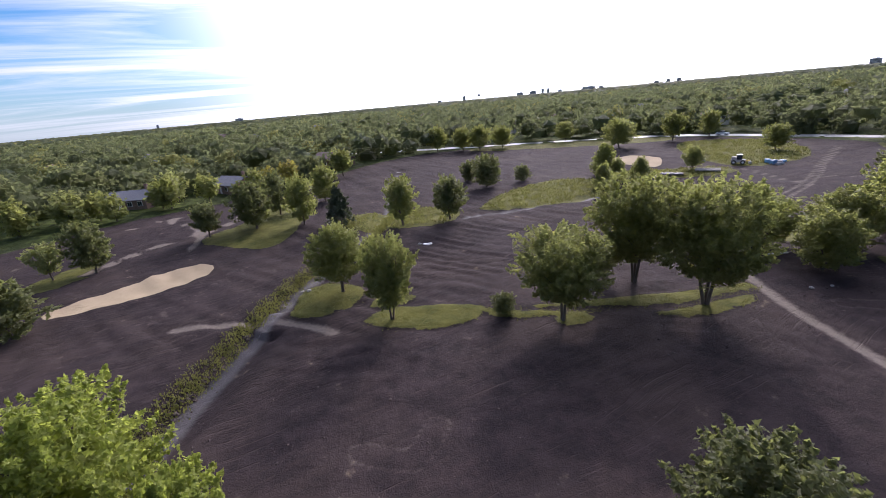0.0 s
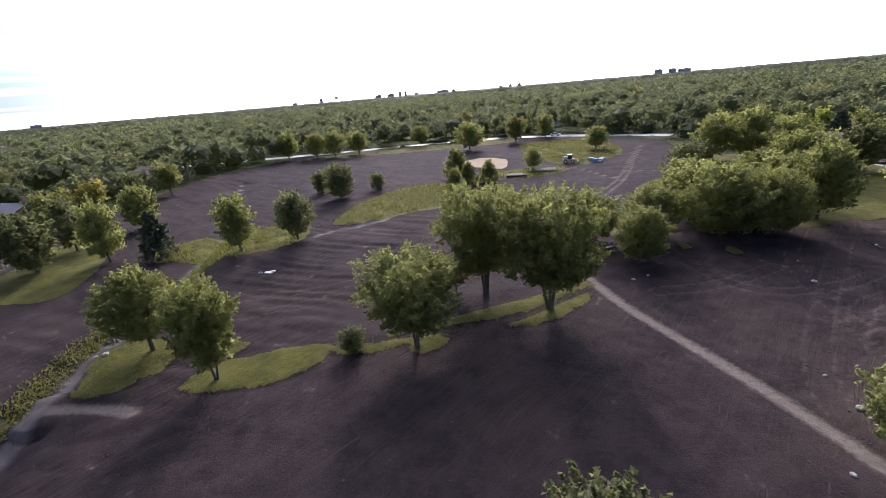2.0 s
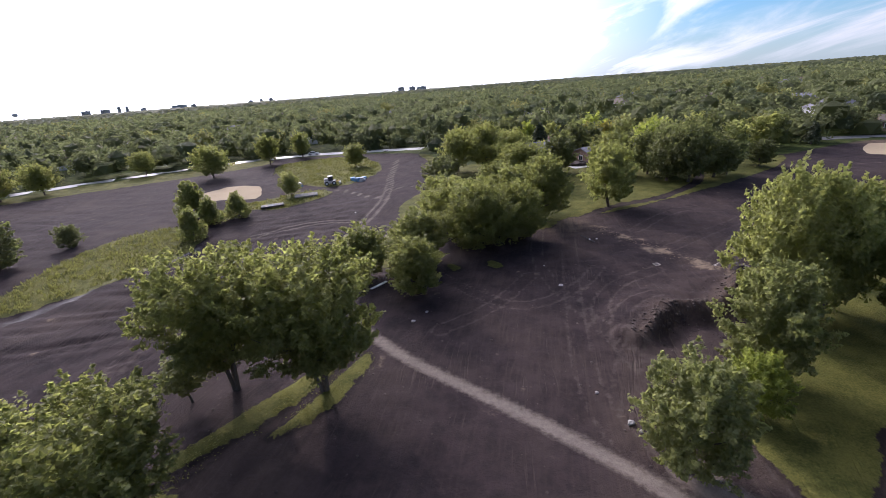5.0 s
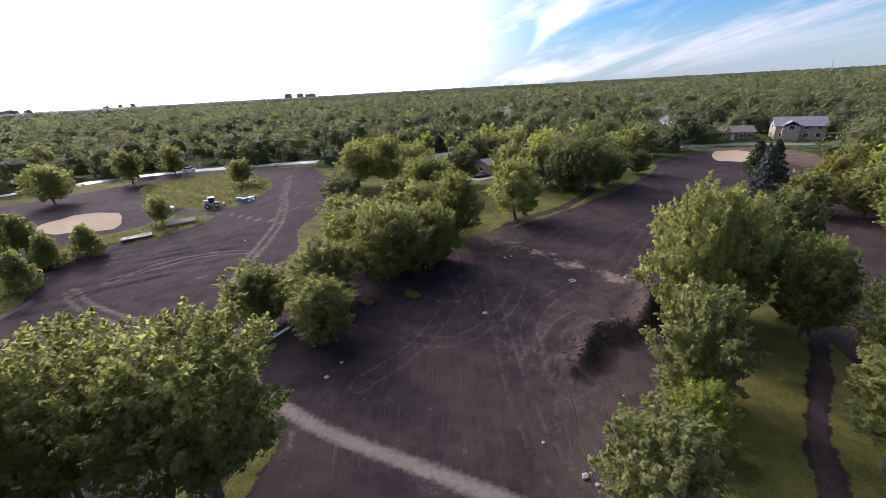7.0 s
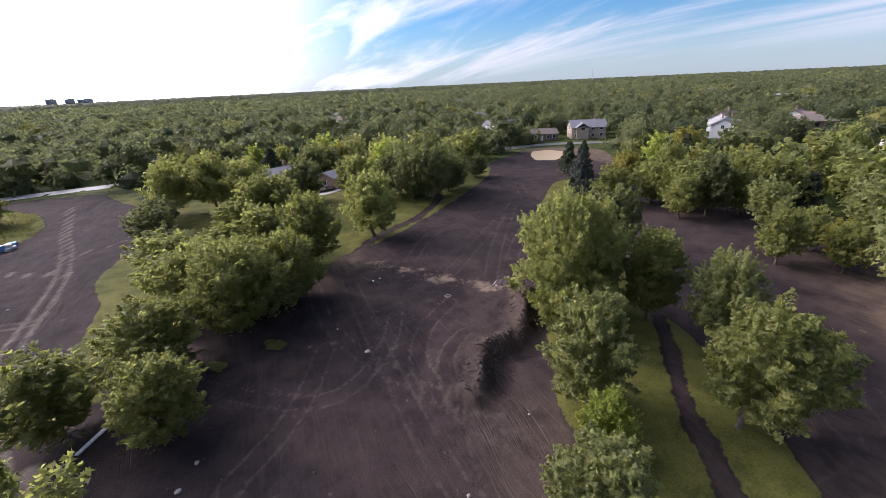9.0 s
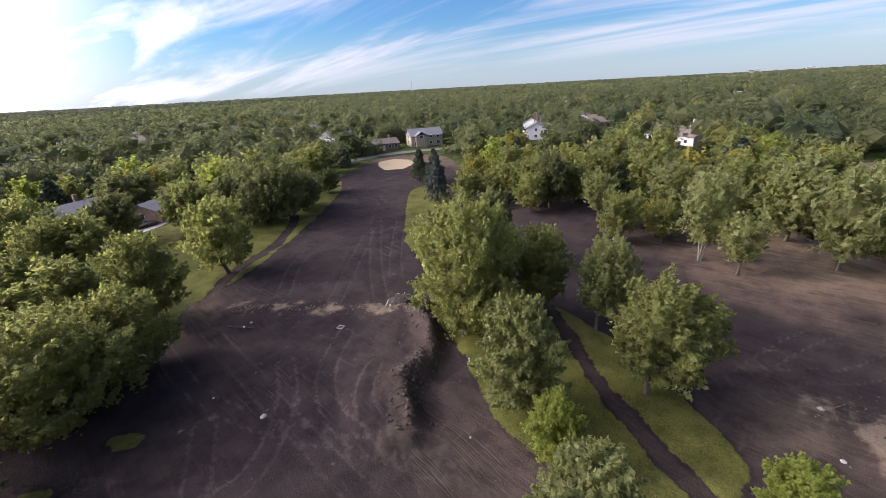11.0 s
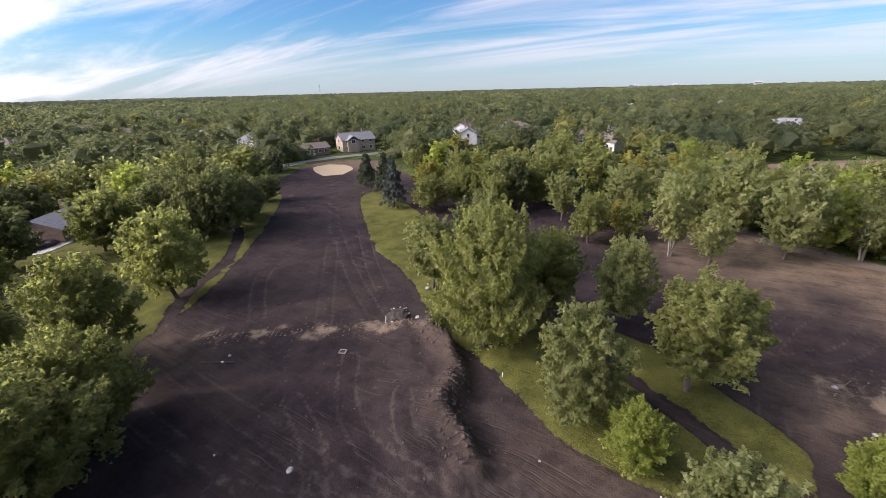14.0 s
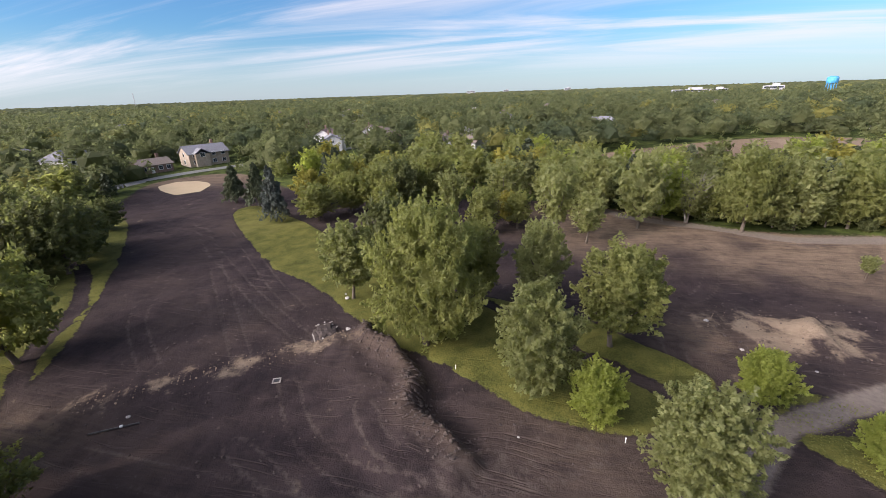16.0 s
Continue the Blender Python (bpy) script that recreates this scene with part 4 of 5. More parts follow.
belt, rng = scatter(0, 205, 8.6, 21)
belt = belt[free_of(belt)]
away = np.hypot(belt[:, 0], belt[:, 1] - 8)
belt = belt[np.argsort(away)]
away = np.sort(away)
edge_d = -np.maximum(ring_distance(belt, prop_ring), ring_distance(belt, east_ring))
kinds = ("round", "round", "round", "round", "dark", "thin", "bright", "olive", "spruce", "yellow", "dark", "round")
OWN = 165
for i, (x, y) in enumerate(belt[:OWN]):
    kind = kinds[int(rng.integers(len(kinds)))]
    tall = rng.uniform(7.0, 11.5) * (0.85 if edge_d[i] < 9 else 1.0)
    plant(kind, 1 if away[i] < 88 else 2, x, y, tall, tall * rng.uniform(0.38, 0.52), int(rng.integers(1000)), 0.0, 0.1, "belt of trees round the grounds")


row = spline([(88, 26), (78, 8), (73, -4), (69.5, -13), (70, -26), (68, -44)], 4.2)
for i, (x, y) in enumerate(row):
    for j in range(2):
        tall = rng.uniform(6.5, 9.5) * (1.0 if j else 0.85)
        plant(("round", "olive", "dark", "round", "thin")[int(rng.integers(5))], 1 if j == 0 else 2, x + j * 5 + rng.uniform(-1, 1), y + rng.uniform(-1.5, 1.5), tall, tall * 0.46, int(rng.integers(1000)), 0.0, 0.06,
              "belt of trees round the grounds")
for i in range(14):
    x, y = row[(i * 3) % len(row)] + rng.uniform(-2.0, 1.0, 2)
    plant("bush", 2, x, y, rng.uniform(1.6, 2.8), rng.uniform(1.4, 2.2), int(rng.integers(1000)), 0.0, 0.0, "bushes under the belt")


def woods(name, r0, r1, cell, seed, tall0, tall1, tufts_each, per_tuft, blade):
    """Far woods: domed crowns of leafy tufts round a solid heart, in one mesh, with a tint of its own for each tree."""
    xy, rng = scatter(r0, r1, cell, seed)
    if r0 < 420:
        xy = np.concatenate([xy[free_of(xy)], belt[OWN:]])
    k = len(xy)
    tall = rng.uniform(tall0, tall1, k)
    rad = cell * rng.uniform(0.34, 0.62, k)
    high = np.minimum(rad * rng.uniform(0.7, 1.05, k), tall * 0.8)
    tint = rng.random(k)
    c = np.c_[xy, tall - high]
    v0, f0 = ICO[1]
    f0 = f0[(v0[f0][:, :, 2].mean(1) > -0.6)]
    jag = 1 + rng.uniform(-0.18, 0.18, (k, len(v0)))
    heart = 0.70 if tufts_each else 1.0
    pts = c[:, None] + v0[None] * jag[..., None] * heart * np.c_[rad, rad, high][:, None]
    verts = pts.reshape(-1, 3)
    tris = (f0[None] + (np.arange(k) * len(v0))[:, None, None]).reshape(-1, 3)
    tints = tint.repeat(len(v0))
    if tufts_each:
        u = rng.uniform(-0.35, 1.0, (k, tufts_each))
        a = rng.uniform(0, 2 * math.pi, (k, tufts_each))
        q = np.sqrt(1 - u * u)
        d = np.stack([q * np.cos(a), q * np.sin(a), u], -1)
        at = c[:, None] + d * np.c_[rad, rad, high][:, None] * rng.uniform(0.82, 1.02, (k, tufts_each, 1))
        pos = at[:, :, None] + np.clip(rng.normal(size=(k, tufts_each, per_tuft, 3)), -1.6, 1.6) * blade * 0.62
        out = np.broadcast_to(d[:, :, None], pos.shape).reshape(-1, 3)
        pos = pos.reshape(-1, 3)
        leaf = leaf_faces(rng, pos, unit(out * 0.5 + rng.normal(scale=0.5, size=pos.shape) + [0, 0, 0.4]), blade)
        tris = np.concatenate([tris, np.arange(len(leaf)).reshape(-1, 3) + len(verts)])
        verts = np.concatenate([verts, leaf])
        tints = np.concatenate([tints, tint.repeat(tufts_each * per_tuft * 3)])
    me = bpy.data.meshes.new(name)
    me.from_pydata(verts.tolist(), [], tris.tolist())
    me.attributes.new("tint", "FLOAT", "POINT").data.foreach_set("value", tints.astype(np.float32))
    me.materials.append(CANOPY)
    return tagged(new(name, me), "distant dense green suburban tree canopy", "woods", kind="stuff")


woods("near_woods", 205, 420, 11.6, 31, 5.0, 13.5, 27, 5, 1.0)
woods("middle_woods", 420, 700, 14.5, 32, 6.0, 13.0, 13, 4, 1.6)
woods("outer_woods", 700, 1300, 18.0, 35, 6.0, 12.5, 4, 4, 2.8)
woods("far_woods", 1300, 2400, 27.0, 33, 7.0, 12.5, 0, 0, 0)
woods("horizon_woods", 2400, 4650, 66.0, 34, 7.0, 14.0, 0, 0, 0)

# ---------------------------------------------------------------- helpers for things
def plain(name, a, b, scale=1.2, rough=0.7, shine=0.3, metal=0.0, depth=0.01):
    m, n = material(name)
    g = n.noise(place_of(n), scale, 5.0, 0.65)
    return finish(m, n, n.mix(n.ramp(g, 0.3, 0.7), a, b), rough, g, depth, shine, metal)


WALLS = [plain("buff_brick", (0.30, 0.24, 0.18), (0.42, 0.35, 0.27)), plain("red_brown_brick", (0.16, 0.10, 0.075), (0.25, 0.17, 0.13)),
         plain("white_siding", (0.48, 0.48, 0.47), (0.62, 0.61, 0.59))]
ROOFS = [plain("grey_shingle", (0.13, 0.13, 0.14), (0.22, 0.22, 0.23), 3.0, 0.9), plain("brown_shingle", (0.13, 0.107, 0.088), (0.21, 0.172, 0.142), 3.0, 0.9),
         plain("red_shingle", (0.15, 0.105, 0.095), (0.22, 0.155, 0.14), 3.0, 0.9)]
TRIM = plain("white_trim", (0.66, 0.66, 0.63), (0.80, 0.79, 0.76))
ASPHALT = plain("asphalt", (0.10, 0.10, 0.10), (0.17, 0.165, 0.16), 1.5, 0.55, 0.4)
CONCRETE = plain("concrete", (0.34, 0.33, 0.31), (0.47, 0.455, 0.42), 1.5, 0.42, 0.5)
CAST = plain("weathered_concrete", (0.30, 0.29, 0.27), (0.50, 0.48, 0.45), 6.0, 0.85)
TIMBER = plain("grey_timber", (0.20, 0.18, 0.15), (0.38, 0.35, 0.31), 4.0, 0.85)
PIPE = plain("dark_plastic", (0.02, 0.02, 0.022), (0.045, 0.045, 0.047), 4.0, 0.5)
PALE = plain("pale_plastic", (0.55, 0.55, 0.54), (0.75, 0.75, 0.73), 4.0, 0.5)
BLUE = plain("blue_sheet", (0.10, 0.22, 0.36), (0.18, 0.34, 0.50), 2.0, 0.5)
TANK = plain("blue_paint", (0.05, 0.27, 0.50), (0.08, 0.34, 0.58), 0.3, 0.5)
TYRE = plain("rubber", (0.02, 0.02, 0.02), (0.035, 0.035, 0.035), 6.0, 0.85)
DARK_PAINT = plain("dark_car_paint", (0.035, 0.037, 0.04), (0.05, 0.052, 0.056), 2.0, 0.3, 0.5)
WHITE_PAINT = plain("white_car_paint", (0.66, 0.66, 0.66), (0.75, 0.75, 0.74), 2.0, 0.3, 0.5)
YELLOW_PAINT = plain("yellow_machine_paint", (0.50, 0.33, 0.05), (0.60, 0.40, 0.07), 2.0, 0.45, 0.5)
STONE = plain("pale_stone", (0.24, 0.225, 0.20), (0.42, 0.40, 0.37), 5.0, 0.9)
CLOD = plain("soil_clods", (0.032, 0.025, 0.023), (0.082, 0.063, 0.052), 2.0, 0.95)
FAR_WALL = plain("pale_far_wall", (0.34, 0.34, 0.35), (0.44, 0.44, 0.44), 0.05, 0.7)
m, n = material("window_glass")
GLASS = finish(m, n, n.mix(n.noise(place_of(n), 0.7, 1.0), (0.015, 0.02, 0.025), (0.04, 0.05, 0.06)), 0.08, None, 0, 0.6)


def part(name, bm, mat, parent, label=""):
    """Links a bmesh as one mesh object under a thing or a part."""
    me = bpy.data.meshes.new(name)
    bm.to_mesh(me)
    bm.free()
    me.materials.append(mat)
    ob = new(name, me)
    ob.parent = parent
    return tagged(ob, label)


def box(sx, sy, sz, x=0.0, y=0.0, z=0.0, bevel=0.0, turn=0.0):
    """A box whose underside is at z."""
    bm = bmesh.new()
    bmesh.ops.create_cube(bm, size=1.0)
    bmesh.ops.scale(bm, vec=(sx, sy, sz), verts=bm.verts)
    if bevel:
        bmesh.ops.bevel(bm, geom=bm.edges[:], offset=bevel, segments=2, affect="EDGES")
    bmesh.ops.transform(bm, matrix=pose(x, y, z + sz / 2, 0, 0, turn), verts=bm.verts)
    return bm


def rod(r, length, m=None, sides=10, r2=None):
    bm = bmesh.new()
    bmesh.ops.create_cone(bm, cap_ends=True, segments=sides, radius1=r, radius2=r if r2 is None else r2, depth=length)
    if m is not None:
        bmesh.ops.transform(bm, matrix=m, verts=bm.verts)
    return bm


def thing(name, m, label, category, group=""):
    ob = new(name)
    ob.empty_display_size = 0.3
    ob.matrix_basis = m
    return tagged(ob, label, category, group)


def ground_z(x, y):
    return float(height_at([(x, y)])[0])


# ---------------------------------------------------------------- roads
def ribbon(name, line, half, mat, label, kind="structure", lift=0.07):
    pts = spline(line, 3.0)
    d = np.gradient(pts, axis=0)
    d /= np.linalg.norm(d, axis=1, keepdims=True)
    side = np.c_[-d[:, 1], d[:, 0]] * half
    left, right = pts + side, pts - side
    z = height_at(pts) + lift
    v = np.concatenate([np.c_[left, z], np.c_[right, z], np.c_[left + side * 0.03, z - 0.4], np.c_[right - side * 0.03, z - 0.4]])
    k = len(pts)
    f = []
    for i in range(k - 1):
        f += [(i, k + i, k + i + 1, i + 1), (2 * k + i, i, i + 1, 2 * k + i + 1), (k + i, 3 * k + i, 3 * k + i + 1, k + i + 1)]
    me = mesh_from(name, v, f, mat)
    return tagged(new(name, me), label, "road", kind=kind)


ribbon("road_north", ROAD_LINES[0][1], 3.2, CONCRETE, "pale concrete road along the edge of the grounds")
ribbon("road_west", ROAD_LINES[1][1], 2.6, ASPHALT, "grey residential street between lawns")
ribbon("road_east", ROAD_LINES[2][1], 2.8, ASPHALT, "grey residential street beside houses")
ribbon("pavement_drive", [(9, 114), (14, 117), (15, 122)], 2.2, CONCRETE, "pale concrete driveway in front of a house")


# ---------------------------------------------------------------- houses
def window_part(parent, x, y, z, w, h, turn):
    fr = part("window", box(w + 0.22, 0.14, h + 0.22, 0, 0, 0, 0.02), TRIM, parent, "white-framed window")
    fr.matrix_basis = pose(x, y, z, 0, 0, turn)
    for s in (-1, 1):
        p = part("pane", box(w / 2 - 0.05, 0.05, h, s * w / 4, -0.07, 0.11), GLASS, fr)
        p.matrix_basis = Matrix.Identity(4)
    return fr


def house(x, y, turn, w, d, wall_h, rise, wall, roof):
    ob = thing("house", pose(x, y, 0, 0, 0, turn), ("two-storey " if wall_h > 4 else "single-storey ") +
               ("buff brick", "brown brick", "white-sided")[wall] + " house with a " + ("grey", "brown", "reddish")[roof] + " roof", "house", "houses beyond the grounds")
    bm = box(w, d, wall_h + 0.3, 0, 0, -0.3)
    for s in (-1, 1):  # gables
        a = [bm.verts.new((s * w / 2, -d / 2, wall_h)), bm.verts.new((s * w / 2, d / 2, wall_h)), bm.verts.new((s * w / 2, 0, wall_h + rise))]
        bm.faces.new(a)
    part("wall", bm, WALLS[wall], ob)
    over, th = 0.5, 0.22
    bm = bmesh.new()
    for s in (-1, 1):
        eave, ridge = wall_h - rise * over / (d / 2), wall_h + rise
        q = [(-w / 2 - over, s * (d / 2 + over), eave), (w / 2 + over, s * (d / 2 + over), eave), (w / 2 + over, 0, ridge), (-w / 2 - over, 0, ridge)]
        lo = [bm.verts.new((a, b, c + 0.02)) for a, b, c in q]
        hi = [bm.verts.new((a, b, c + th)) for a, b, c in q]
        bm.faces.new(lo)
        bm.faces.new(hi[::-1])
        for i in range(4):
            bm.faces.new((lo[i], lo[(i + 1) % 4], hi[(i + 1) % 4], hi[i]))
    r = part("roof", bm, ROOFS[roof], ob)
    part("chimney", box(0.9, 0.7, rise + 1.4, w * 0.28, d * 0.14, wall_h + 0.2, 0.03), WALLS[1], r, "brick chimney")
    floors = 2 if wall_h > 4 else 1
    for s, t in ((-1, 0), (1, 180)):
        for f in range(floors):
            for k in range(4):
                u = (-0.36 + 0.24 * k) * w
                if f == 0 and k == 1:
                    door = part("door", box(1.0, 0.12, 2.05, u, s * (d / 2 + 0.02), 0.05, 0.02), TRIM, ob, "panelled entrance door")
                    part("handle", box(0.06, 0.1, 0.12, u + 0.35, s * (d / 2 + 0.12), 1.0, 0.01), PIPE, door)
                    continue
                window_part(ob, u, s * (d / 2 + 0.03), 0.9 + 2.7 * f, 1.3, 1.25, t)
    for s, t in ((-1, -90), (1, 90)):
        for f in range(floors):
            window_part(ob, s * (w / 2 + 0.03), 0, 0.9 + 2.7 * f, 1.2, 1.25, t)
    if wall_h > 4:  # a front wing with its own gable
        g = box(w * 0.34, 1.6, wall_h + 0.2, -w * 0.2, -d / 2 - 0.8, -0.2)
        part("front_wing", g, WALLS[wall], ob)
        bm = bmesh.new()
        for s in (-1, 1):
            q = [(-w * 0.2 + s * (w * 0.17 + 0.4), -d / 2 - 2.0, wall_h - 0.1), (-w * 0.2, -d / 2 - 2.0, wall_h + 1.7), (-w * 0.2, 0, wall_h + 1.7), (-w * 0.2 + s * (w * 0.17 + 0.4), 0, wall_h - 0.1)]
            lo = [bm.verts.new(c) for c in q]
            hi = [bm.verts.new((a, b, c + 0.2)) for a, b, c in q]
            bm.faces.new(lo)
            bm.faces.new(hi[::-1])
            for i in range(4):
                bm.faces.new((lo[i], lo[(i + 1) % 4], hi[(i + 1) % 4], hi[i]))
        part("gable_roof", bm, ROOFS[roof], ob)
        window_part(ob, -w * 0.2, -d / 2 - 1.63, 3.6, 1.6, 1.4, 0)
    return ob


for h in HOUSES:
    house(*h)

# small roofs showing between the far crowns
rng = np.random.default_rng(5)
spots, _ = scatter(215, 620, 62, 77)
for x, y in spots:
    if rng.random() < 0.42:
        w, d = rng.uniform(12, 18), rng.uniform(8, 11)
        tall = rng.uniform(4.4, 6.2)
        ob = thing("house", pose(x, y, 0, 0, 0, rng.uniform(0, 180)), "distant suburban house half hidden among trees", "house", "houses beyond the grounds")
        wl, rf = int(rng.integers(3)), int(rng.integers(3))
        bm = box(w, d, tall, 0, 0, 0)
        part("wall", bm, WALLS[wl], ob)
        bm = bmesh.new()
        rise = rng.uniform(2.2, 3.4)
        lo = [bm.verts.new(c) for c in ((-w / 2 - 0.4, -d / 2 - 0.4, tall), (w / 2 + 0.4, -d / 2 - 0.4, tall), (w / 2 + 0.4, d / 2 + 0.4, tall), (-w / 2 - 0.4, d / 2 + 0.4, tall))]
        top = [bm.verts.new((-w / 2 + d * 0.35, 0, tall + rise)), bm.verts.new((w / 2 - d * 0.35, 0, tall + rise))]
        for f in ((lo[3], lo[2], lo[1], lo[0]), (lo[0], lo[1], top[1], top[0]), (lo[2], lo[3], top[0], top[1]), (lo[1], lo[2], top[1]), (lo[3], lo[0], top[0])):
            bm.faces.new(f)
        part("roof", bm, ROOFS[rf], ob)
        for k in (-0.3, 0.0, 0.3):
            for s in (-1, 1):
                part("window", box(1.5, 0.12, 1.3, k * w, s * (d / 2 + 0.02), tall - 2.0), GLASS, ob)


# ---------------------------------------------------------------- skyline
def far_block(az, dist, w, h, d=18.0):
    a = radians(az)
    ob = thing("tower_block", pose(-math.sin(a) * dist, math.cos(a) * dist, 0, 0, 0, az), "pale high-rise block on the far skyline", "building", "skyline blocks")
    part("wall", box(w, d, h), FAR_WALL, ob)
    k = max(2, int(h / 7))
    for i in range(k):
        part("window_band", box(w * 0.88, 0.6, h / k * 0.38, 0, -d / 2 - 0.1, h * (i + 0.4) / k), GLASS, ob)
    part("plant_room", box(w * 0.35, d * 0.5, 4, w * 0.1, 0, h), FAR_WALL, ob)


for az, w, h in ((59.2, 26, 46), (52.1, 55, 34), (50.5, 60, 35), (49.3, 24, 48), (48.6, 22, 47), (47.2, 40, 27), (43.8, 110, 30), (42.4, 40, 28), (36.4, 40, 24),
                 (35.2, 28, 30), (34.1, 34, 31), (18.2, 60, 42), (16.8, 55, 40), (15.6, 90, 34), (62.4, 40, 26), (87.1, 60, 28), (95.4, 16, 34)):
    far_block(az, 4100, w, h)
for az, dist, w, h in ((-104.8, 1150, 80, 11.5), (-107.4, 1180, 40, 11), (-112.3, 1120, 36, 15), (-92.0, 3000, 40, 24), (-80, 3200, 60, 24), (-84.5, 3300, 40, 24)):
    far_block(az, dist, w, h, 20)


def bulb_tower(az, dist, tall, radius, mat, label):
    """A water tower: tank, legs, riser."""
    a = radians(az)
    ob = thing("water_tower", pose(-math.sin(a) * dist, math.cos(a) * dist, 0, 0, 0, az), label, "water tower")
    bm = bmesh.new()
    prof = ((0.55, 0.0), (0.95, 0.12), (1.0, 0.3), (1.0, 0.72), (0.9, 0.86), (0.55, 0.96), (0.05, 1.0))
    rings = [[bm.verts.new((radius * r * math.cos(t), radius * r * math.sin(t), tall * (0.6 + 0.4 * z))) for t in np.arange(20) / 20 * 2 * math.pi] for r, z in prof]
    for p, q in zip(rings, rings[1:]):
        for i in range(20):
            bm.faces.new((p[i], p[(i + 1) % 20], q[(i + 1) % 20], q[i]))
    bm.faces.new(rings[-1])
    bm.faces.new(rings[0][::-1])
    part("tank", bm, mat, ob)
    for i in range(6):
        t = i / 6 * 2 * math.pi
        part("leg", rod(0.5, tall * 0.66, pose(radius * 0.85 * math.cos(t), radius * 0.85 * math.sin(t), tall * 0.33)), mat, ob)
    part("riser", rod(1.2, tall * 0.62, pose(0, 0, tall * 0.31)), mat, ob)


bulb_tower(-116.6, 900, 28, 7.4, TANK, "bright blue water tower above the trees")
bulb_tower(57.3, 4000, 52, 15, FAR_WALL, "pale water tower on the far skyline")
a = radians(-41.5)
mast = thing("radio_mast", pose(-math.sin(a) * 2400, math.cos(a) * 2400, 0), "thin grey lattice radio mast on the horizon", "mast")
for i in range(3):
    t = i / 3 * 2 * math.pi
    part("leg", rod(0.35, 62, pose(1.5 * math.cos(t), 1.5 * math.sin(t), 31), 6), FAR_WALL, mast)
for z in np.arange(4, 62, 6.0):
    part("brace", box(2.8, 2.8, 0.4, 0, 0, z), FAR_WALL, mast)


# ---------------------------------------------------------------- works yard
def pipe_stack(x, y, turn, count, length, mat, label):
    ob = thing("pipe_stack", pose(x, y, ground_z(x, y), 0, 0, turn), label, "pipes")
    for s in (-1, 1):
        part("bearer", box(0.15, count * 0.55, 0.15, s * length * 0.3, 0, 0), TIMBER, ob)
    for i in range(count):
        part("pipe", rod(0.22, length, pose(0, (i - count / 2 + 0.5) * 0.55, 0.37, 0, 90, 0), 10), mat, ob)


pipe_stack(-55.2, 85.6, 30, 6, 5.4, TIMBER, "row of pale pipes laid on timber bearers")
pipe_stack(-58.2, 76.0, 34, 4, 5.0, PIPE, "row of dark pipes lying on the grass")


def pallet_pile(x, y, turn, seed):
    rng = np.random.default_rng(seed)
    ob = thing("material_pile", pose(x, y, ground_z(x, y), 0, 0, turn), "blue and white wrapped building materials stacked on soil", "materials")
    for i in range(9):
        sx, sy, sz = rng.uniform(0.9, 1.9), rng.uniform(0.8, 1.4), rng.uniform(0.4, 1.1)
        part("bundle", box(sx, sy, sz, rng.uniform(-2.2, 2.2), rng.uniform(-1.8, 1.8), 0, 0.06, rng.uniform(0, 90)), (BLUE, PALE, CAST)[i % 3], ob)


pallet_pile(-66.0, 97.0, 20, 3)
pallet_pile(-48.5, 104.5, 50, 8)


def car(x, y, turn, paint, label, tall=1.5):
    ob = thing("car", pose(x, y, ground_z(x, y) + 0.07, 0, 0, turn), label, "car")
    bm = box(4.4, 1.8, 0.7, 0, 0, 0.35, 0.14)
    body = part("body", bm, paint, ob)
    bm = box(2.5, 1.6, tall - 1.0, -0.15, 0, 1.0, 0.0)
    for v in bm.verts:
        if v.co.z > 1.2:
            v.co.x = v.co.x * 0.78
            v.co.y *= 0.86
    bmesh.ops.bevel(bm, geom=bm.edges[:], offset=0.08, segments=2, affect="EDGES")
    part("cabin", bm, GLASS, ob, "dark glazed cabin")
    part("roof", box(1.7, 1.3, 0.06, -0.15, 0, tall, 0.02), paint, ob)
    for sx in (-1.35, 1.35):
        for sy in (-0.82, 0.82):
            wl = part("wheel", rod(0.33, 0.24, pose(sx, sy, 0.33, 90, 0, 0), 16), TYRE, ob)
            part("rim", rod(0.19, 0.26, pose(sx, sy, 0.33, 90, 0, 0), 12), CAST, wl)
    for sy in (-0.6, 0.6):
        part("headlight", box(0.08, 0.3, 0.16, 2.17, sy, 0.66, 0.02), PALE, ob)
        part("tail_light", box(0.06, 0.24, 0.16, -2.18, sy, 0.7, 0.02), ROOFS[2], ob)


car(16.6, 129.2, 42, DARK_PAINT, "dark estate car parked on the residential street", 1.65)
car(-92, 155.5, 12, WHITE_PAINT, "white car on the pale concrete road")
car(-104, -50, 40, WHITE_PAINT, "white car parked beyond the field edge")


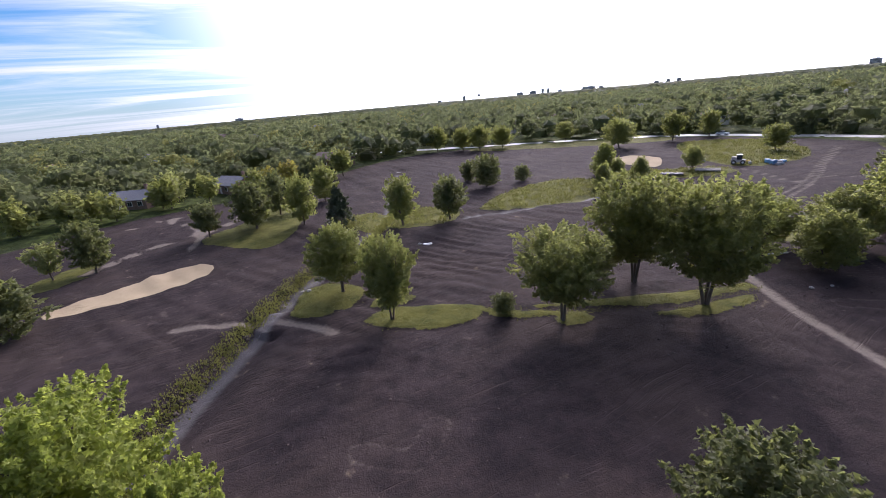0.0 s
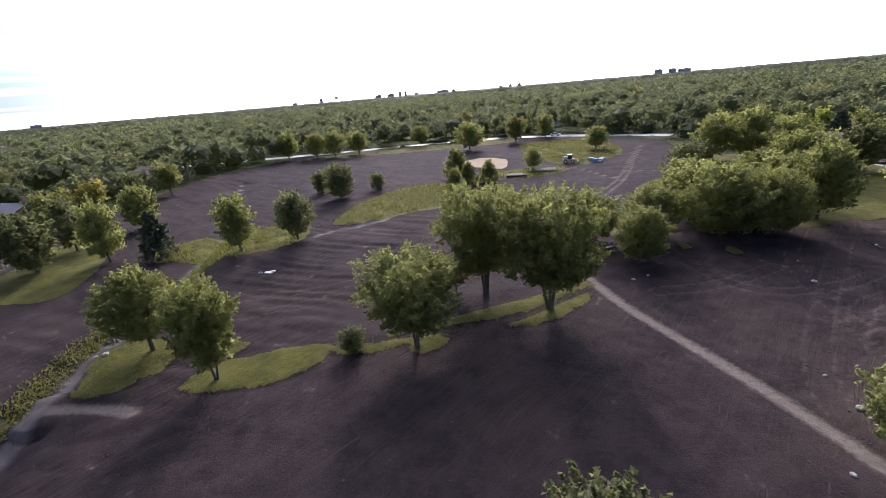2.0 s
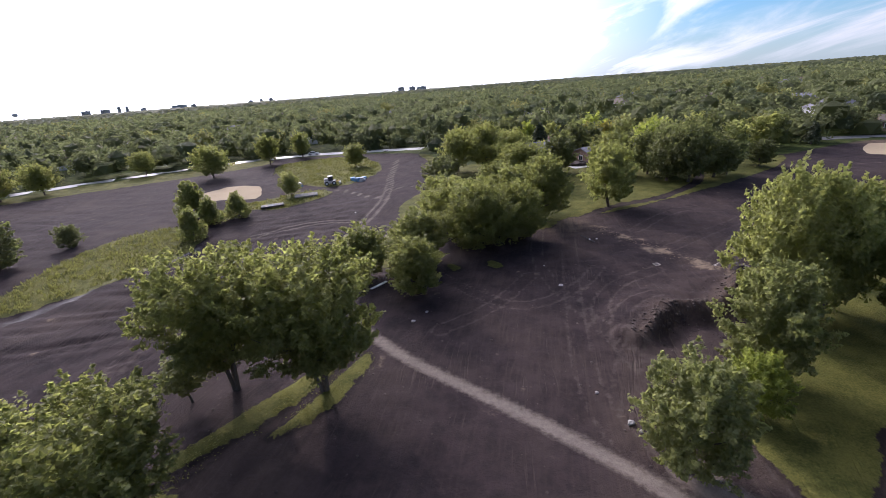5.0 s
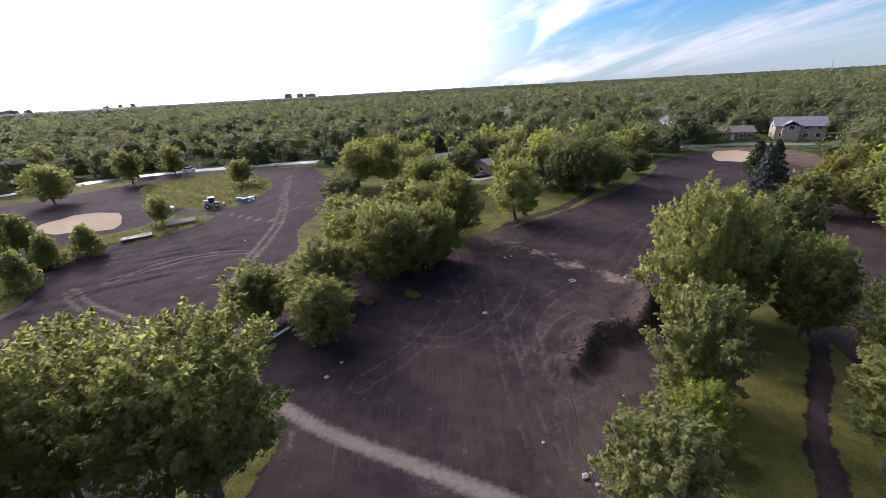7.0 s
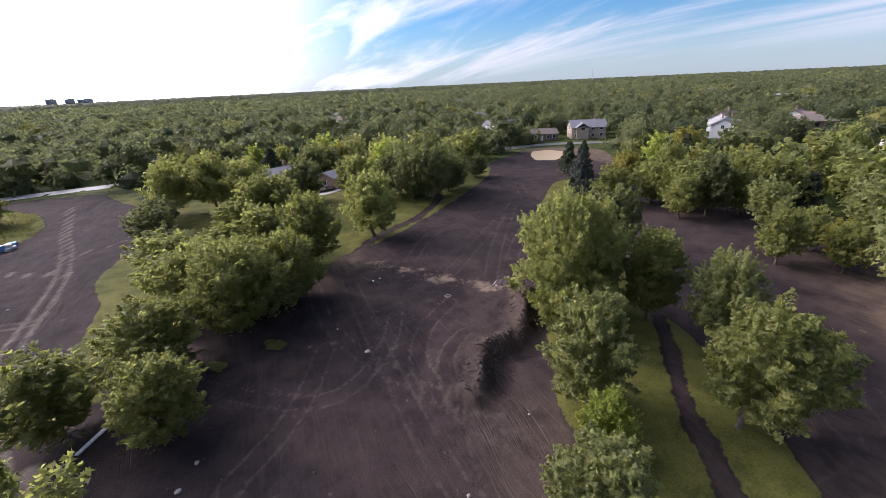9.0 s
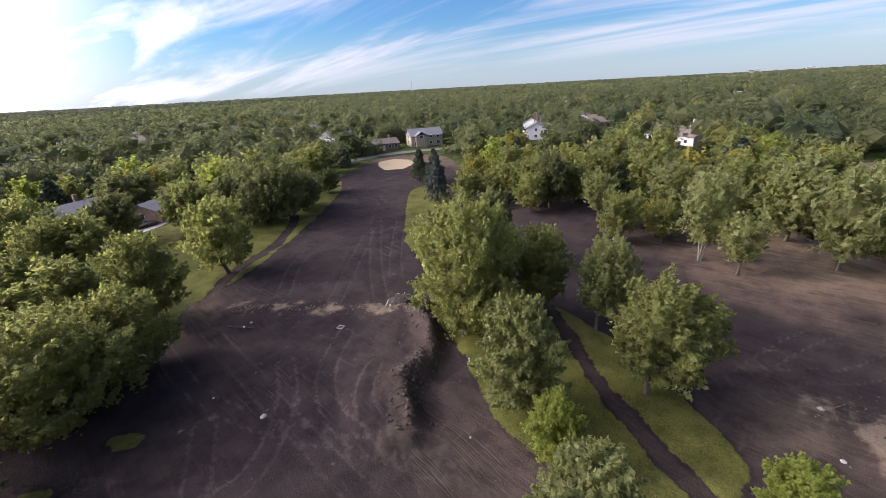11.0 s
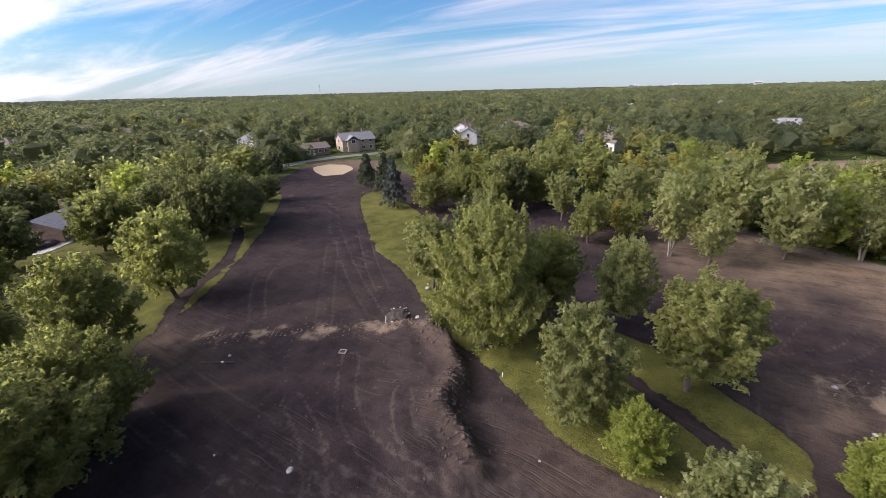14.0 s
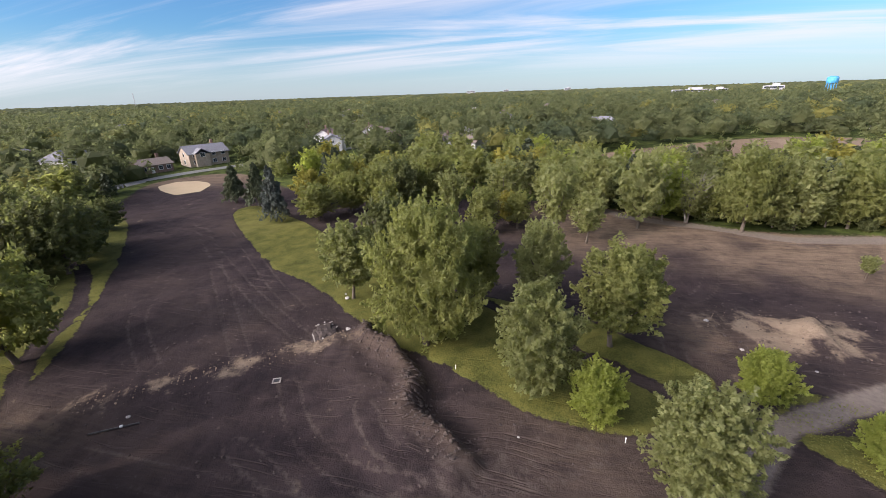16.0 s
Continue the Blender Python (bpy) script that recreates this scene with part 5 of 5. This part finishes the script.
def loader(x, y, turn):
    ob = thing("wheel_loader", pose(x, y, ground_z(x, y), 0, 0, turn), "small grey wheel loader parked on bare soil", "loader")
    part("chassis", box(3.2, 1.4, 0.7, 0, 0, 0.5, 0.08), CAST, ob)
    part("engine_cover", box(1.2, 1.3, 0.7, -0.9, 0, 1.2, 0.1), CAST, ob)
    cab = part("cab", box(1.2, 1.25, 1.2, 0.2, 0, 1.2, 0.06), GLASS, ob, "glazed cab")
    part("cab_roof", box(1.35, 1.35, 0.1, 0.2, 0, 2.4, 0.03), WHITE_PAINT, cab)
    for s in (-1, 1):
        part("arm", box(1.6, 0.14, 0.2, 1.7, s * 0.5, 0.8, 0.02), YELLOW_PAINT, ob)
    part("bucket", box(0.6, 1.7, 0.6, 2.6, 0, 0.1, 0.06), CAST, ob)
    for sx in (-1.0, 1.0):
        for sy in (-0.8, 0.8):
            wl = part("wheel", rod(0.55, 0.4, pose(sx, sy, 0.55, 90, 0, 0), 16), TYRE, ob)
            part("rim", rod(0.28, 0.42, pose(sx, sy, 0.55, 90, 0, 0), 12), PALE, wl)


loader(-55.6, 99.2, 30)


# ---------------------------------------------------------------- loose things on the ground
def rock_mesh(seed, level=2):
    rng = np.random.default_rng(seed)
    v, f = ICO[level]
    v = v * (1 + rng.uniform(-0.22, 0.22, (len(v), 1))) * rng.uniform(0.7, 1.2, 3) * [1, 1, 0.62]
    return v, f


ROCKS = [mesh_from("rock", *rock_mesh(s), STONE) for s in range(4)]
for i, (x, y, s) in enumerate(((4.2, 41.2, 0.42), (8.3, 19.8, 0.42), (8.9, 19.2, 0.25), (6.3, 22.7, 0.22), (-11.2, 31.2, 0.35), (-10.3, 33.4, 0.28), (24.9, 45.4, 0.42), (25.6, 45.9, 0.3),
                               (31.9, 48.9, 0.5), (33.0, 49.6, 0.25), (9.9, 57.5, 0.25), (22.4, 47.0, 0.2), (13.8, 27.0, 0.16), (-54.6, 5.4, 0.45), (-48.8, -14.2, 0.5), (-49.4, -15.0, 0.35),
                               (-9.4, -16.5, 0.34), (-8.9, -16.9, 0.22), (8.2, 12.8, 0.28), (26.5, 2.2, 0.2), (29.0, 7.0, 0.3), (33.8, 8.6, 0.35), (-30, 60, 0.2), (-36, 72, 0.25), (2.2, 47, 0.16))):
    ob = new("rock", ROCKS[i % 4])
    ob.matrix_basis = pose(x, y, ground_z(x, y) + s * 0.18, 0, 0, i * 47) @ Matrix.Diagonal((s * 0.62, s * 0.62, s * 0.62, 1))
    tagged(ob, "pale stone lying on dark bare soil", "stone", "stones on the soil")

slab = thing("plastic_sheet", pose(-54.0, 6.4, ground_z(-54, 6.4), 0, 0, 30), "crumpled white sheeting on dark soil", "sheeting")
part("fold", box(1.3, 0.6, 0.12, 0, 0, 0, 0.05), PALE, slab)
part("fold", box(0.7, 0.5, 0.2, 0.5, 0.3, 0.02, 0.08, 30), PALE, slab)

frame_box = thing("drain_frame", pose(16.2, 48.3, ground_z(16.2, 48.3), 0, 0, 24) @ Matrix.Diagonal((0.72, 0.72, 0.72, 1)), "square grey timber drain frame set in soil", "drain")
for s in (-1, 1):
    part("side", box(1.0, 0.14, 0.12, 0, s * 0.43, 0, 0.02), TIMBER, frame_box)
    part("side", box(0.14, 0.72, 0.12, s * 0.43, 0, 0, 0.02), TIMBER, frame_box)
part("grate", box(0.72, 0.72, 0.04, 0, 0, 0.0), PIPE, frame_box, "dark iron grate")

pole = thing("fallen_pole", pose(8.6, 57.4, ground_z(8.6, 57.4) + 0.1, 0, 0, -58), "thin dark pole lying on the soil", "pole")
part("shaft", rod(0.07, 3.4, pose(0, 0, 0, 0, 90, 0), 8), PIPE, pole)
part("end_cap", rod(0.10, 0.2, pose(0.5, 0, 0.05, 0, 90, 0), 8), PALE, pole, "pale collar")

for x, y in ((14.9, 19.6), (20.6, 33.0)):
    ob = thing("marker_post", pose(x, y, ground_z(x, y)), "short white marker post in the ground", "post", "marker posts")
    part("shaft", box(0.06, 0.06, 0.5, 0, 0, -0.1, 0.01), PALE, ob)
    part("cap", box(0.10, 0.10, 0.05, 0, 0, 0.4, 0.01), PALE, ob)

bench = thing("plank", pose(-18.2, 39.3, ground_z(-18.2, 39.3), 0, 0, 62), "long pale plank lying beside the lane", "plank")
part("board", box(2.6, 0.35, 0.12, 0, 0, 0.02, 0.02), PALE, bench)

heap_ob = new("soil_heap", mesh_from("soil_heap", *rock_mesh(9, 3), CLOD))
heap_ob.matrix_basis = pose(11.2, 117.2, 0.3, 0, 0, 20) @ Matrix.Diagonal((2.6, 1.9, 1.6, 1))
tagged(heap_ob, "dark heap of soil tipped on a concrete drive", "soil heap")

# spoil with boards and rubble beside the lawn edge
debris = thing("debris_heap", pose(23.9, 47.7, ground_z(23.9, 47.7), 0, 0, 30), "dark soil spoil with broken boards and pale rubble", "debris heap")
v, f = rock_mesh(12, 3)
mound = new("mound", mesh_from("mound", v * [2.2, 1.4, 0.8], f, CLOD))
mound.parent = debris
for i, (x, y, z, turned, tip) in enumerate(((1.5, -0.5, 0.16, 20, 3), (1.8, 0.4, 0.10, 65, -3), (0.7, -1.1, 0.12, -30, 3), (2.2, -0.3, 0.05, 110, 1), (-0.4, 1.1, 0.14, 8, -3))):
    board = part("board", box(1.0 + 0.12 * i, 0.12, 0.05, 0, 0, 0, 0.01), TIMBER, debris)
    board.matrix_basis = pose(x, y, z, 0, tip, turned)
for i, (x, y, s) in enumerate(((2.3, 0.6, 0.15), (1.9, -0.9, 0.10), (2.7, -0.1, 0.10), (-1.6, -0.9, 0.10))):
    lump_ob = new("rubble", ROCKS[i])
    lump_ob.parent = debris
    lump_ob.matrix_basis = pose(x, y, s * 0.3, 0, 0, i * 60) @ Matrix.Diagonal((s, s, s, 1))

# a leafless tree at the edge of the belt
bare = thing("tree", pose(70.9, 0.4, 0, 0, 0, 40), "leafless grey tree with forked pale limbs", "tree", "belt of trees round the grounds")
stem = new("trunk", trunk_mesh("trunk", 61, BARK_PALE, 2.4, 11.5, 4.6, 2, 16, 0.24))
stem.parent = bare
twigs = new("twigs", trunk_mesh("twigs", 62, BARK_PALE, 4.5, 11.0, 4.0, 3, 26, 0.09))
twigs.parent = bare

# hedge clumps beside the far lawn
for x, y, s in ((9.6, 119.5, 1.6), (15.0, 121.5, 1.3), (20.5, 124, 1.4)):
    plant("bush", 2, x, y, s * 1.3, s, int(x * 10), 0.0, 0.0, "garden hedges")


# ---------------------------------------------------------------- weeds and clods
def tufts(name, places, tall, seed, label, mat=WEED, blades=7, spread=0.35, wide=0.10):
    """Upright blades and leaves in many small tufts."""
    rng = np.random.default_rng(seed)
    k = len(places) * blades
    base = np.repeat(places, blades, 0) + rng.normal(scale=spread, size=(k, 2))
    z = height_at(base)
    h = tall * rng.uniform(0.5, 1.3, k)
    a = rng.uniform(0, 2 * math.pi, k)
    w = wide * rng.uniform(0.6, 1.6, k)
    lean = rng.normal(scale=0.3, size=(k, 2)) * h[:, None]
    side = np.c_[np.cos(a) * w, np.sin(a) * w]
    p = np.c_[base, z - 0.03]
    tip = np.c_[base + lean, z + h]
    mid = (p + tip) / 2
    v = np.stack([p, mid + np.c_[side, 0 * w], tip, mid - np.c_[side, 0 * w]], 1).reshape(-1, 3)
    me = mesh_from(name, v, np.arange(k * 4).reshape(-1, 4), mat)
    return tagged(new(name, me), label, "weeds", kind="stuff")


def along(line, count, offset, width, seed):
    rng = np.random.default_rng(seed)
    pts = spline(line, 0.5)
    i = rng.integers(1, len(pts) - 1, count)
    d = unit(pts[i + 1] - pts[i - 1])
    side = np.c_[-d[:, 1], d[:, 0]]
    return pts[i] + side * (offset + rng.normal(scale=width, size=count))[:, None]


bank = along(CANAL[2:9], 700, 2.1, 0.55, 1)
tufts("canal_weeds", bank, 0.24, 2, "tall green weeds along the ditch bank", WEED, 9, 0.55, 0.07)
tufts("canal_weeds_far_bank", along(CANAL[7:11], 400, -1.6, 0.4, 3), 0.6, 4, "green weeds along the ditch")


def in_rings(keys, step, seed, margin=0.4):
    rng = np.random.default_rng(seed)
    out = []
    for k in keys:
        ring = spline(TURF[k], 1.5, True)
        lo, hi = ring.min(0), ring.max(0)
        n = int(np.prod(hi - lo) / step**2)
        q = rng.uniform(lo, hi, (n, 2))
        out.append(q[ring_distance(q, ring) > margin])
    return np.concatenate(out)


tufts("meadow_grass", in_rings(("rough_meadow", "rough_west", "meadow_far", "verge_far"), 1.15, 6), 0.42, 7, "uneven tall yellow-green meadow grass", WEED, 7, 0.5)
tufts("lawn_grass", in_rings(("mound", "canal_lawn", "lawn_small", "lane_lawn_far", "lane_lawn_near", "lane_tuft", "bush_lawn"), 0.6, 8, 0.0), 0.09, 9, "short green turf left standing", WEED, 6, 0.3, 0.05)


def clods(name, places, small, large, seed, label, mat=CLOD):
    rng = np.random.default_rng(seed)
    v0, f0 = ICO[1]
    k = len(places)
    s = small + (large - small) * rng.random(k) ** 5
    z = height_at(places) + s * 0.15
    jag = 1 + rng.uniform(-0.35, 0.35, (k, len(v0)))
    v = np.c_[places, z][:, None] + v0[None] * (s[:, None] * jag)[..., None] * [1, 1, 0.7]
    f = f0[None] + (np.arange(k) * len(v0))[:, None, None]
    me = mesh_from(name, v.reshape(-1, 3), f.reshape(-1, 3), mat)
    return tagged(new(name, me), label, "soil clods", kind="stuff")


clods("ridge_clods", np.concatenate([along(RIDGE, 1000, 0.0, 0.7, 11), along(RIDGE, 200, 0.3, 1.6, 12)]), 0.05, 0.20, 13, "broken brown soil clods heaped along a ridge")
rng = np.random.default_rng(14)
loose = np.concatenate([rng.uniform((-40, -30), (24, 40), (1700, 2)), rng.uniform((4, 40), (30, 66), (700, 2)), rng.uniform((26, -8), (40, 12), (500, 2))])
near = survey(loose)
loose = loose[(near["turf"] < -0.3) & (near["lane"] < -0.3) & (near["soil"] > 1)]
clods("loose_clods", loose, 0.03, 0.14, 15, "scattered small soil clods and stones on bare ground")
clods("dug_clods", np.concatenate([along([(10, 63.5), (14, 58.5), (19, 51.6), (24, 45.2)], 420, 0.0, 0.9, 16), along([(35, 8), (33, 3), (34, -4)], 300, 0.0, 1.8, 17)]), 0.03, 0.11, 18,
      "dug sandy yellow-brown clods beside the works", plain("sandy_clods", (0.10, 0.074, 0.052), (0.22, 0.165, 0.11), 2.0, 0.95))
clods("ditch_clods", along(CANAL[2:7], 420, 1.5, 0.35, 19), 0.05, 0.26, 20, "dark soil lumps along the ditch edge")
